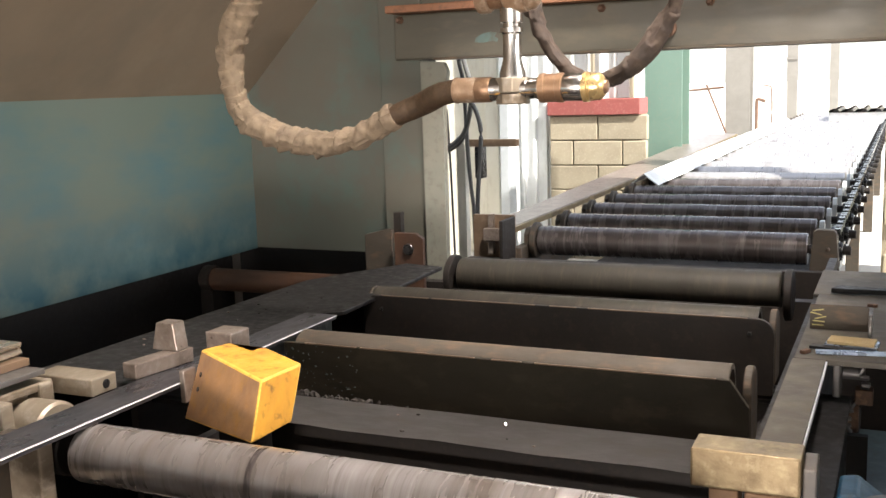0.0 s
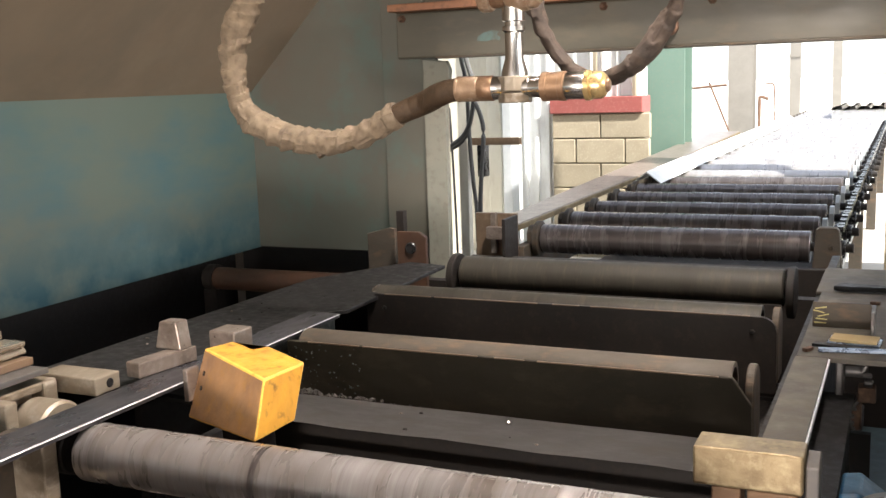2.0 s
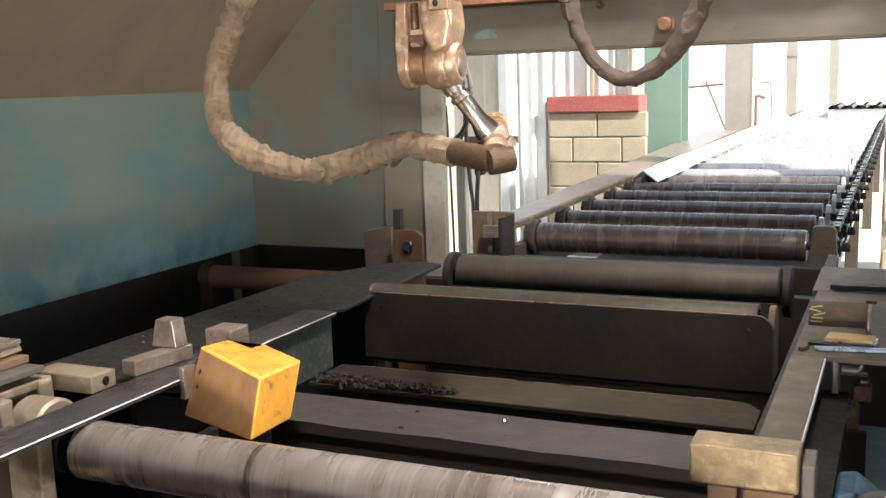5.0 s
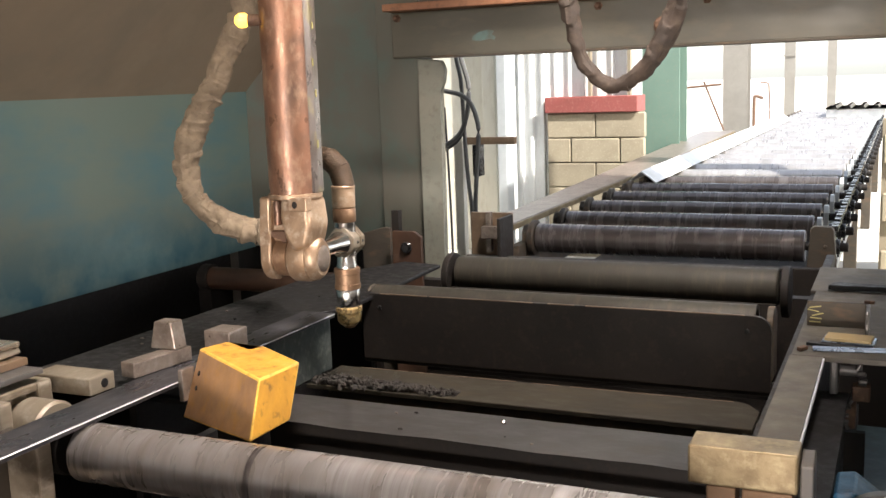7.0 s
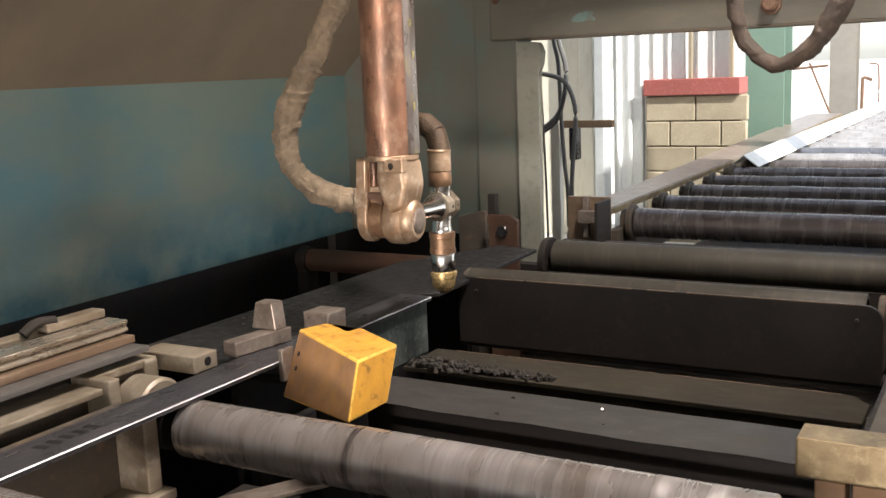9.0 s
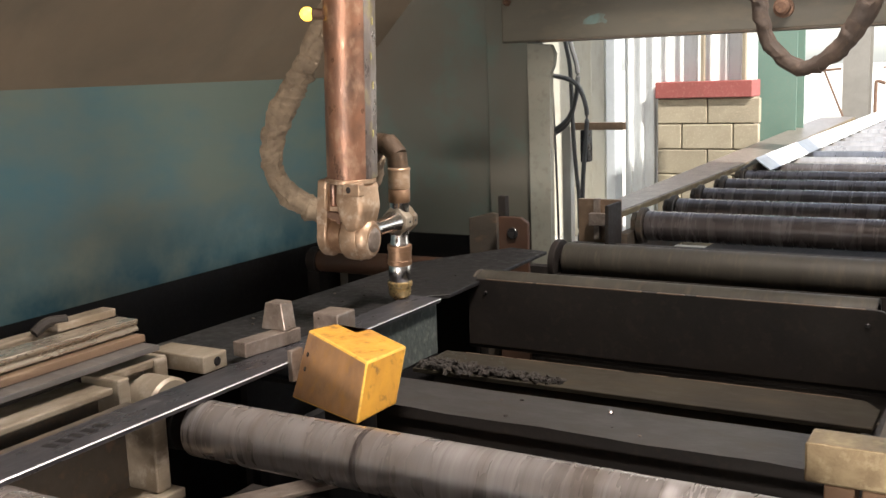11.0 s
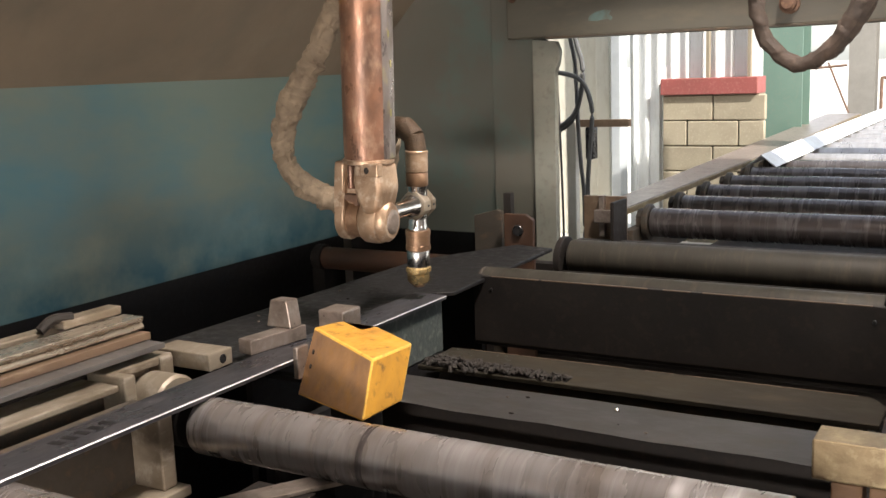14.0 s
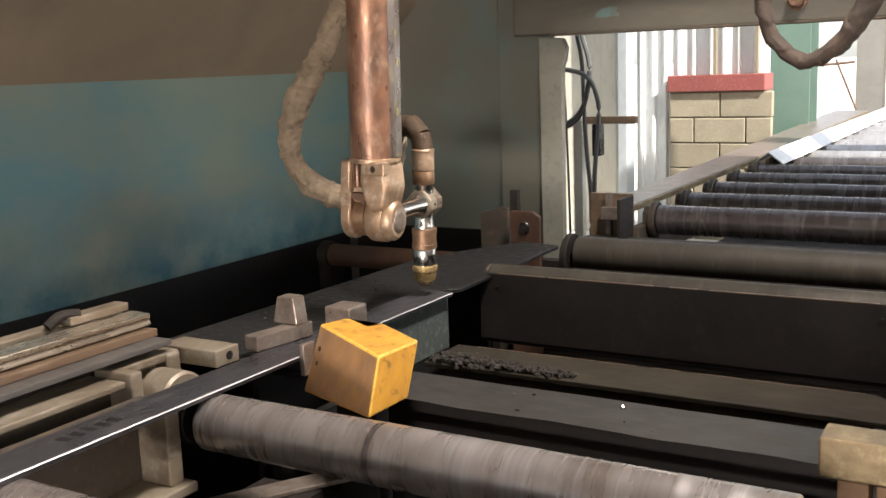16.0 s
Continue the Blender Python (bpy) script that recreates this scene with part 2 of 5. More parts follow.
M = dict(
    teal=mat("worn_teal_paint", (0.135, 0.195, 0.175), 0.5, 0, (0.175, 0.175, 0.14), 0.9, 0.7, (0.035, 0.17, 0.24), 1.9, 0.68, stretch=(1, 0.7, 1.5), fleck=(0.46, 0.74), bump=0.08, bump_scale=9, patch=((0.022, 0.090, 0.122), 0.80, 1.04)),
    teal_dark=mat("dark_teal_paint", (0.092, 0.104, 0.087), 0.55, 0, (0.108, 0.086, 0.065), 1.4, 0.85, (0.07, 0.16, 0.15), 5, 0.3, bump=0.06, bump_scale=14),
    hood=mat("smoked_hood_paint", (0.265, 0.205, 0.145), 0.62, 0, (0.15, 0.13, 0.10), 1.3, 0.8, (0.26, 0.20, 0.14), 6, 0.4, bump=0.05, bump_scale=12),
    teal_light=mat("dusty_teal_paint", (0.18, 0.19, 0.16), 0.6, 0, (0.25, 0.225, 0.18), 5, 0.6, (0.12, 0.10, 0.08), 26, 0.4),
    beam=mat("oily_beam_paint", (0.095, 0.088, 0.066), 0.5, 0, (0.045, 0.042, 0.034), 2.5, 0.8, (0.16, 0.13, 0.09), 16, 0.3, stretch=(0.4, 1, 1)),
    rust_beam=mat("rusty_orange_paint", (0.34, 0.15, 0.075), 0.6, 0, (0.20, 0.10, 0.06), 7, 0.7, (0.1, 0.07, 0.05), 30, 0.5),
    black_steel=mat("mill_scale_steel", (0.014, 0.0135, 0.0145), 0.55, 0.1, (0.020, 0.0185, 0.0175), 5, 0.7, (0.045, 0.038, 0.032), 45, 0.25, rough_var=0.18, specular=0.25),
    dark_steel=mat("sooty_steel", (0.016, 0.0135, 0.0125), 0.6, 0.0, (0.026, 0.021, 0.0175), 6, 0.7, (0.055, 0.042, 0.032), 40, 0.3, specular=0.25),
    plate_steel=mat("dusty_grey_plate", (0.135, 0.128, 0.124), 0.42, 0.4, (0.092, 0.085, 0.080), 5, 0.8, (0.20, 0.165, 0.13), 20, 0.3, stretch=(0.5, 1, 1)),
    rust_plate=mat("brown_oxide_plate", (0.075, 0.061, 0.046), 0.72, 0.1, (0.045, 0.037, 0.028), 6, 0.8, (0.19, 0.12, 0.07), 30, 0.4, stretch=(0.4, 1, 1)),
    roller=mat("worn_roller_steel", (0.32, 0.298, 0.292), 0.30, 0.5, (0.15, 0.115, 0.088), 2.2, 0.9, (0.42, 0.395, 0.40), 7, 0.55, stretch=(3.0, 0.6, 0.6), bump=0.03, bump_scale=22, rough_var=0.16, fleck=(0.50, 0.66), scratch=0.3, coat=0.6),
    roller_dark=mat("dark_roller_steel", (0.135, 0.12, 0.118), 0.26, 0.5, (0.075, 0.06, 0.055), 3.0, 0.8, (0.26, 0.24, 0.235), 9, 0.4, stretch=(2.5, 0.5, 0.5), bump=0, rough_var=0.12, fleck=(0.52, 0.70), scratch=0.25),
    # paler copy of the roller steel, with sun and sky glare in its colour
    roller_sunlit=mat("sunlit_outfeed_roller", (0.56, 0.54, 0.53), 0.33, 0.7, (0.34, 0.31, 0.29), 3.5, 0.7, (0.68, 0.66, 0.65), 10, 0.4, stretch=(2.5, 0.4, 0.4), bump=0, rough_var=0.1, scratch=0.12),
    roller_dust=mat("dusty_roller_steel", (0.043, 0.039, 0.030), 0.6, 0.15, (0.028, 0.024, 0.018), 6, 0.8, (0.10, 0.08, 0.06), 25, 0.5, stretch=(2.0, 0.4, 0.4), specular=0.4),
    bright=mat("freshly_cut_steel", (0.82, 0.82, 0.84), 0.4, 0.5, (0.5, 0.5, 0.52), 30, 0.5, bump=0.1),
    bar=mat("blue_black_flat_bar", (0.085, 0.083, 0.094), 0.36, 0.55, (0.04, 0.039, 0.044), 5, 0.9, (0.15, 0.14, 0.14), 24, 0.45, stretch=(1, 0.35, 1), rough_var=0.18),
    casting=mat("machined_casting", (0.31, 0.265, 0.205), 0.52, 0.4, (0.13, 0.095, 0.06), 7, 0.92, (0.44, 0.40, 0.34), 40, 0.5, stretch=(1, 0.4, 1)),
    block=mat("ground_steel_block", (0.34, 0.285, 0.245), 0.38, 0.6, (0.14, 0.105, 0.085), 18, 0.85, (0.42, 0.38, 0.34), 70, 0.4),
    rail_brown=mat("brown_oiled_rail", (0.26, 0.18, 0.12), 0.4, 0.5, (0.15, 0.10, 0.07), 9, 0.8, (0.36, 0.28, 0.2), 40, 0.4, stretch=(1, 0.3, 1)),
    way=mat("ground_guide_way", (0.55, 0.50, 0.42), 0.28, 0.8, (0.34, 0.29, 0.23), 12, 0.7, (0.2, 0.17, 0.13), 40, 0.3, stretch=(1, 0.2, 1)),
    gold=mat("rust_filmed_brass_steel", (0.40, 0.31, 0.18), 0.40, 0.5, (0.13, 0.085, 0.045), 13, 0.9, (0.55, 0.46, 0.28), 45, 0.5),
    wood=mat("rust_brown_support", (0.24, 0.14, 0.075), 0.7, 0.1, (0.15, 0.09, 0.055), 14, 0.7, bump=0.3),
    yellow=mat("chipped_yellow_paint", (0.72, 0.37, 0.05), 0.42, 0, (0.38, 0.18, 0.04), 9, 0.75, (0.16, 0.085, 0.035), 34, 0.75, bump=0.3, bump_scale=40, fleck=(0.56, 0.70)),
    smear=mat("faint_teal_smear", (0.10, 0.16, 0.155), 0.6, 0, (0.085, 0.085, 0.065), 30, 0.9, bump=0),
    # brown stain on yellow paint, darkened for the face turned from the light
    stained_shaded=mat("stained_shaded_yellow", (0.46, 0.25, 0.105), 0.5, 0, (0.22, 0.125, 0.075), 8, 0.85, (0.50, 0.26, 0.06), 20, 0.5, bump=0.2, fleck=(0.54, 0.68)),
    copper=mat("heat_tinted_copper", (0.29, 0.145, 0.088), 0.40, 0.5, (0.07, 0.048, 0.038), 11, 0.95, (0.42, 0.28, 0.19), 30, 0.6, stretch=(1, 1, 0.6), bump=0.35, bump_scale=40, rough_var=0.18),
    bronze=mat("bronze_casting", (0.50, 0.355, 0.24), 0.40, 0.55, (0.19, 0.115, 0.07), 11, 0.9, (0.72, 0.62, 0.50), 40, 0.5, bump=0.3),
    strip=mat("scuffed_silver_foil", (0.30, 0.27, 0.255), 0.34, 0.7, (0.12, 0.09, 0.075), 14, 0.85, (0.42, 0.36, 0.16), 30, 0.6, stretch=(1, 1, 0.5), bump=0.3),
    chrome=mat("polished_chrome", (0.74, 0.73, 0.72), 0.20, 1.0, (0.60, 0.57, 0.54), 18, 0.35, bump=0.01, rough_var=0.06),
    brass=mat("polished_brass", (0.70, 0.52, 0.25), 0.28, 0.7, (0.50, 0.34, 0.15), 24, 0.5, bump=0.03),
    torch_brown=mat("heat_browned_sleeve", (0.30, 0.185, 0.11), 0.42, 0.6, (0.17, 0.10, 0.065), 22, 0.7, (0.45, 0.31, 0.2), 60, 0.4, bump=0.1),
    fabric=mat("smoked_canvas", (0.235, 0.18, 0.122), 0.9, 0, (0.12, 0.092, 0.065), 16, 0.85, (0.07, 0.053, 0.04), 45, 0.45, bump=0.9, bump_scale=34),
    fabric_dark=mat("dirty_brown_canvas", (0.075, 0.052, 0.039), 0.88, 0, (0.03, 0.024, 0.02), 14, 0.9, (0.13, 0.10, 0.075), 45, 0.4, bump=0.9, bump_scale=34),
    braid=mat("smoked_braided_sleeve", (0.062, 0.041, 0.025), 0.5, 0.35, (0.12, 0.076, 0.043), 60, 0.7, bump=0.8, bump_scale=220),
    cable=mat("greyed_black_rubber", (0.085, 0.084, 0.083), 0.5, 0, (0.13, 0.125, 0.12), 20, 0.6, bump=0.05),
    slag=mat("crusted_slag", (0.017, 0.0145, 0.0125), 0.85, 0.0, (0.030, 0.022, 0.0165), 20, 0.8, (0.07, 0.06, 0.05), 60, 0.4, bump=1.0, bump_scale=90),
    slag_green=mat("grey_green_crust", (0.058, 0.073, 0.070), 0.75, 0.0, (0.05, 0.06, 0.055), 14, 0.8, (0.19, 0.20, 0.185), 40, 0.5, bump=0.8, bump_scale=60),
    blockwork=mat("cream_concrete_block", (0.33, 0.285, 0.205), 0.9, 0, (0.25, 0.21, 0.15), 5, 0.8, (0.45, 0.39, 0.29), 60, 0.5, bump=0.6, bump_scale=90, per_object=0.12),
    mortar=mat("grey_mortar", (0.26, 0.22, 0.16), 0.95, 0, (0.2, 0.17, 0.12), 12, 0.6, bump=0.5),
    red=mat("red_oxide_paint", (0.27, 0.07, 0.062), 0.6, 0, (0.20, 0.06, 0.05), 6, 0.7, (0.40, 0.2, 0.17), 40, 0.35),
    cream=mat("cream_sheet_metal", (0.62, 0.60, 0.52), 0.5, 0, (0.52, 0.48, 0.38), 3, 0.6, (0.40, 0.34, 0.26), 20, 0.3, stretch=(1, 1, 0.3)),
    white=mat("white_sheet_metal", (0.74, 0.75, 0.74), 0.5, 0, (0.62, 0.62, 0.6), 3, 0.6, (0.5, 0.48, 0.44), 30, 0.3, stretch=(1, 1, 0.3)),
    galv=mat("galvanised_post", (0.55, 0.58, 0.60), 0.42, 0.4, (0.45, 0.48, 0.5), 12, 0.6, bump=0.05),
    green=mat("green_column_paint", (0.115, 0.185, 0.15), 0.5, 0, (0.14, 0.21, 0.17), 4, 0.6, (0.2, 0.21, 0.17), 30, 0.25),
    grey_col=mat("weathered_grey_column", (0.22, 0.205, 0.18), 0.7, 0, (0.17, 0.155, 0.135), 5, 0.7, bump=0.1),
    concrete=mat("stained_concrete_floor", (0.13, 0.12, 0.105), 0.8, 0, (0.07, 0.062, 0.055), 1.5, 0.8, (0.16, 0.14, 0.12), 12, 0.5, bump=0.2),
    tealfloor=mat("teal_machine_base", (0.07, 0.115, 0.10), 0.55, 0, (0.05, 0.07, 0.06), 4, 0.7, (0.11, 0.09, 0.06), 20, 0.4),
    yard=mat("pale_concrete_yard", (0.62, 0.59, 0.53), 0.9, 0, (0.52, 0.49, 0.43), 0.5, 0.7, (0.42, 0.4, 0.36), 6, 0.4),
    blue=mat("blue_enamel", (0.012, 0.07, 0.14), 0.45, 0, (0.02, 0.08, 0.14), 8, 0.5, (0.1, 0.08, 0.06), 40, 0.4),
    rust=mat("heavy_rust", (0.14, 0.08, 0.053), 0.85, 0.1, (0.085, 0.048, 0.032), 25, 0.8, (0.33, 0.2, 0.12), 70, 0.5, bump=0.6),
    orange=mat("orange_paint_sooty", (0.075, 0.033, 0.016), 0.6, 0, (0.035, 0.019, 0.012), 6, 0.8, (0.08, 0.05, 0.035), 30, 0.5),
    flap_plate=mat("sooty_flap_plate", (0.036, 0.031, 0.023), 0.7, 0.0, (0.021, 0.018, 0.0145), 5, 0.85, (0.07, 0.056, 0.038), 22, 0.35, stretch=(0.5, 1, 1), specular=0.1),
    shelf_steel=mat("oily_shelf_steel", (0.12, 0.105, 0.085), 0.75, 0.0, (0.045, 0.042, 0.038), 7, 0.8, (0.12, 0.10, 0.075), 30, 0.4),
    paper=mat("worn_drawing_paper", (0.36, 0.27, 0.13), 0.8, 0, (0.48, 0.4, 0.24), 20, 0.5, bump=0.05),
    chalk=mat("yellow_chalk", (0.38, 0.34, 0.15), 0.9, 0, (0.3, 0.27, 0.1), 80, 0.7, bump=0),
    lamp=mat("amber_lamp_glow", (0.9, 0.6, 0.1), 0.4, 0, bump=0, emit=((1.0, 0.62, 0.06), 1.6)),
    grease=mat("black_grease", (0.012, 0.012, 0.013), 0.28, 0, (0.025, 0.022, 0.02), 30, 0.6, bump=0.2),
    blue_steel=mat("blued_tool_steel", (0.16, 0.21, 0.30), 0.3, 0.6, (0.34, 0.38, 0.44), 30, 0.6, bump=0.05),
    yellow_edge=mat("rubbed_yellow_highlight", (0.82, 0.50, 0.10), 0.4, 0, (0.66, 0.33, 0.05), 40, 0.7, (0.2, 0.11, 0.05), 60, 0.5, bump=0.2),
    roof=mat("dull_roof_sheet", (0.30, 0.29, 0.27), 0.8, 0, (0.24, 0.22, 0.2), 2, 0.6),
)

# ---- mesh tools ----
AT = {}


def tidy(bm):
    bmesh.ops.recalc_face_normals(bm, faces=bm.faces)
    for e in bm.edges:
        if len(e.link_faces) == 2 and e.calc_face_angle(0) > 0.62:
            e.smooth = False
    return bm


def box(bm, x0, x1, y0, y1, z0, z1, bevel=0.0, seg=2, m=None):
    vs = [bm.verts.new((x, y, z)) for x in (x0, x1) for y in (y0, y1) for z in (z0, z1)]
    fs = [bm.faces.new([vs[i] for i in q]) for q in ((0, 1, 3, 2), (4, 6, 7, 5), (0, 4, 5, 1), (2, 3, 7, 6), (0, 2, 6, 4), (1, 5, 7, 3))]
    if bevel:
        es = list({e for f in fs for e in f.edges})
        out = bmesh.ops.bevel(bm, geom=es, offset=bevel, segments=seg, affect="EDGES", profile=0.5)
        vs = list({v for f in out["faces"] for v in f.verts} | {v for v in vs if v.is_valid})
    if m is not None:
        bmesh.ops.transform(bm, matrix=m, verts=[v for v in vs if v.is_valid])
    return bm


def prism(bm, pts, axis, a, b, bevel=0.0, seg=2, shear=(0, 0)):
    """A polygon drawn across the axis ('x': pts are y,z; 'y': x,z; 'z': x,y), drawn out from a to b."""
    def at(p, d, s=(0, 0)):
        u, v = p[0] + s[0], p[1] + s[1]
        return {"x": (d, u, v), "y": (u, d, v), "z": (u, v, d)}[axis]
    lo = [bm.verts.new(at(p, a, shear)) for p in pts]
    hi = [bm.verts.new(at(p, b)) for p in pts]
    fs = [bm.faces.new(lo), bm.faces.new(hi[::-1])]
    n = len(pts)
    fs += [bm.faces.new((lo[i], hi[i], hi[(i + 1) % n], lo[(i + 1) % n])) for i in range(n)]
    if bevel:
        bmesh.ops.bevel(bm, geom=list({e for f in fs for e in f.edges}), offset=bevel, segments=seg, affect="EDGES", profile=0.5)
    return tidy(bm)


def lathe(bm, p0, p1, profile, seg=32, smooth=True, cap=True):
    """Turn a profile of (distance along p0-p1 in metres, radius) about that axis."""
    p0, p1 = Vector(p0), Vector(p1)
    q = (p1 - p0).normalized().to_track_quat("Z", "Y").to_matrix()
    rings = []
    for d, r in profile:
        rings.append([bm.verts.new(p0 + q @ Vector((r * math.cos(2 * math.pi * k / seg), r * math.sin(2 * math.pi * k / seg), d))) for k in range(seg)])
    for a, b in zip(rings, rings[1:]):
        for k in range(seg):
            f = bm.faces.new((a[k], a[(k + 1) % seg], b[(k + 1) % seg], b[k]))
            f.smooth = smooth
    if cap:
        bm.faces.new(rings[0][::-1])
        bm.faces.new(rings[-1])
    return bm


def rod(bm, p0, p1, r, seg=24, chamfer=0.003, r1=None):
    length = (Vector(p1) - Vector(p0)).length
    r1 = r if r1 is None else r1
    c = min(chamfer, r * 0.5, r1 * 0.5, length * 0.3)
    return lathe(bm, p0, p1, [(0, r - c), (c, r), (length - c, r1), (length, r1 - c)], seg)


def smooth_path(pts, n):
    """n points at even steps along a Catmull-Rom curve through pts."""
    P = [Vector(p) for p in pts]
    P = [2 * P[0] - P[1]] + P + [2 * P[-1] - P[-2]]
    fine = []
    for i in range(1, len(P) - 2):
        for k in range(12):
            u = k / 12
            a, b, c, d = P[i - 1:i + 3]
            fine.append(0.5 * (2 * b + (c - a) * u + (2 * a - 5 * b + 4 * c - d) * u * u + (3 * b - a - 3 * c + d) * u ** 3))
    fine.append(P[-2])
    acc = [0.0]
    for a, b in zip(fine, fine[1:]):
        acc.append(acc[-1] + (b - a).length)
    out, j = [], 0
    for k in range(n):
        s = acc[-1] * k / (n - 1)
        while j < len(acc) - 2 and acc[j + 1] < s:
            j += 1
        u = (s - acc[j]) / max(1e-9, acc[j + 1] - acc[j])
        out.append(fine[j].lerp(fine[j + 1], u))
    return out, acc[-1]


def pipe(bm, pts, r, n=30, seg=10):
    ps, _ = smooth_path(pts, n)
    rings = []
    for i, p in enumerate(ps):
        d = (ps[min(i + 1, n - 1)] - ps[max(i - 1, 0)]).normalized()
        q = d.to_track_quat("Z", "Y").to_matrix()
        rings.append([bm.verts.new(p + q @ Vector((r * math.cos(2 * math.pi * k / seg), r * math.sin(2 * math.pi * k / seg), 0))) for k in range(seg)])
    for a, b in zip(rings, rings[1:]):
        for k in range(seg):
            bm.faces.new((a[k], a[(k + 1) % seg], b[(k + 1) % seg], b[k])).smooth = True
    bm.faces.new(rings[0][::-1])
    bm.faces.new(rings[-1])
    return bm


def mesh_of(bm, name, material, origin=(0, 0, 0)):
    tidy(bm)
    bmesh.ops.translate(bm, verts=bm.verts, vec=-Vector(origin))
    me = bpy.data.meshes.new(name)
    bm.to_mesh(me)
    bm.free()
    me.materials.append(material)
    return me


def thing(name, label, category, at=(0, 0, 0), group="", kind=""):
    ob = new(name)
    ob.empty_display_size = 0.05
    ob.location = at
    AT[ob.name] = Vector(at)
    return tagged(ob, label, category, group, kind)


def solid(name, bm, material, label, category, at=(0, 0, 0), group="", kind=""):
    ob = new(name, mesh_of(bm, name, material, at))
    ob.location = at
    AT[ob.name] = Vector(at)
    return tagged(ob, label, category, group, kind)


def part(name, bm, material, parent, label="", at=None):
    base = AT[parent.name]
    here = base if at is None else Vector(at)
    ob = new(name, mesh_of(bm, name, material, here))
    ob.parent = parent
    ob.location = here - base
    AT[ob.name] = here
    return tagged(ob, label)


def piece(name, me, parent, at):
    ob = new(name, me)
    ob.parent = parent
    ob.location = Vector(at) - AT[parent.name]
    return ob


def B(*a, **k):
    return box(bmesh.new(), *a, **k)


def setting(name, bm, material, label, at=(0, 0, 0)):
    return solid(name, bm, material, label, "structure", at, kind="structure")


# ---- structure: hall, booth, yard ----
ground = setting("ground", B(-150, 150, -60, 220, -0.3, -0.004), M["yard"], "pale sunlit concrete yard around the hall")
setting("floor", B(-6, 3.2, -4, 6.2, -0.25, 0.0), M["concrete"], "stained concrete floor of the machine hall")
# roof and walls out of view, added to limit the sky light
setting("ceiling", B(-6, 8.0, -10, 4.6, 4.4, 4.55), M["roof"], "unseen grey sheet roof added to keep sky light out")
# out of view; its top edge sets the shadow line on the booth panels
setting("wall_aisle", B(0.95, 1.02, 1.22, 3.6, 0, 1.576), M["roof"], "unseen grey sheet added to block low light from the east")
setting("wall_west", B(-6.2, -6, -4, 6.2, 0, 4.4), M["roof"], "unseen grey sheet wall added to keep sky light out")
# unseen south wall, open only low down for the lamp behind it
bm = bmesh.new()
box(bm, -6, -2.7, -4.2, -4, 0, 4.4)
box(bm, -2.7, 3.4, -4.2, -4, 2.1, 4.4)
setting("wall_south", bm, M["roof"], "unseen grey sheet wall added with a low opening for the south lamp")
# unseen east wall, opened where the key lamp shines through
bm = bmesh.new()
box(bm, 3.2, 3.4, -4, -3.6, 0, 4.4)
box(bm, 3.2, 3.4, 4.3, 4.6, 0, 4.4)
box(bm, 3.2, 3.4, -3.6, 4.3, 3.3, 4.4)
box(bm, 3.2, 3.4, -3.6, 4.3, 0, 1.2)
setting("wall_east", bm, M["roof"], "unseen grey sheet wall added with a wide opening for the east lamp")
setting("wall_far_east", B(8.4, 8.6, -10, 4.6, 0, 4.4), M["roof"], "unseen grey sheet wall added behind the east lamp")

booth = thing("cutting_booth", "teal and smoke-brown painted steel cutting booth around the conveyor", "machine booth", (-2.6, 3.7, 0))
# black sheet set back here in place of the wall's shaded foot
part("plinth_panel", B(-2.80, -2.72, -2.5, 3.7, 0, 0.9), M["black_steel"], booth, "recessed black sheet standing in for the shade below")
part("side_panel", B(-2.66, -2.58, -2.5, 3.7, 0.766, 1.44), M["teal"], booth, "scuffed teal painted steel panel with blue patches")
bm = prism(bmesh.new(), [(-2.58, 1.44), (-1.50, 2.52), (-1.56, 2.58), (-2.66, 1.48)], "y", -2.5, 3.7)
part("hood_panel", bm, M["hood"], booth, "sloping panel browned by smoke")
bm = bmesh.new()
prism(bm, [(-2.66, 0.77), (-1.93, 0.77), (-1.93, 2.2), (-1.82, 2.2), (-1.82, 2.6), (-2.66, 2.6)], "y", 3.70, 3.78)
# the same black stand-in for shade, under the back panel
part("plinth_panel", B(-2.72, -1.932, 3.76, 3.785, 0, 0.768), M["black_steel"], booth, "recessed black sheet standing in for the shade below")
part("back_panel", bm, M["teal_dark"], booth, "dark teal steel end panel")
part("pilaster", B(-1.93, -1.742, 3.68, 3.82, 0, 1.9, bevel=0.006), M["teal_dark"], booth)
bm = bmesh.new()
prism(bm, [(-1.742, 0), (-1.652, 0), (-1.652, 1.42), (-1.632, 1.45), (-1.625, 1.50), (-1.64, 1.535), (-1.742, 1.545)], "y", 3.66, 3.695, bevel=0.006)
part("post", bm, M["teal_light"], booth, "dusty pale green door post of the outfeed opening")
part("lintel", B(-1.83, 3.0, 3.62, 3.86, 1.548, 1.722, bevel=0.008), M["beam"], booth, "oily dark lintel beam over the outfeed opening")
part("flange", B(-1.83, 3.0, 3.55, 3.86, 1.724, 1.752, bevel=0.004), M["rust_beam"], booth, "rusty orange flange")
part("upper_panel", B(-1.83, 3.0, 3.70, 3.78, 1.752, 4.4), M["teal_dark"], booth)
bm = bmesh.new()
lathe(bm, (-0.767, 3.618, 1.619), (-0.767, 3.57, 1.619), [(0, 0.034), (0.012, 0.034), (0.014, 0.026), (0.040, 0.026), (0.048, 0.018)], 20)
part("knob", bm, M["rust"], booth, "rusty round knob on the lintel")
part("lip", B(-1.66, 3.0, 3.612, 3.628, 1.544, 1.553, bevel=0.002), M["rust_plate"], booth, "rusty brown lower lip")
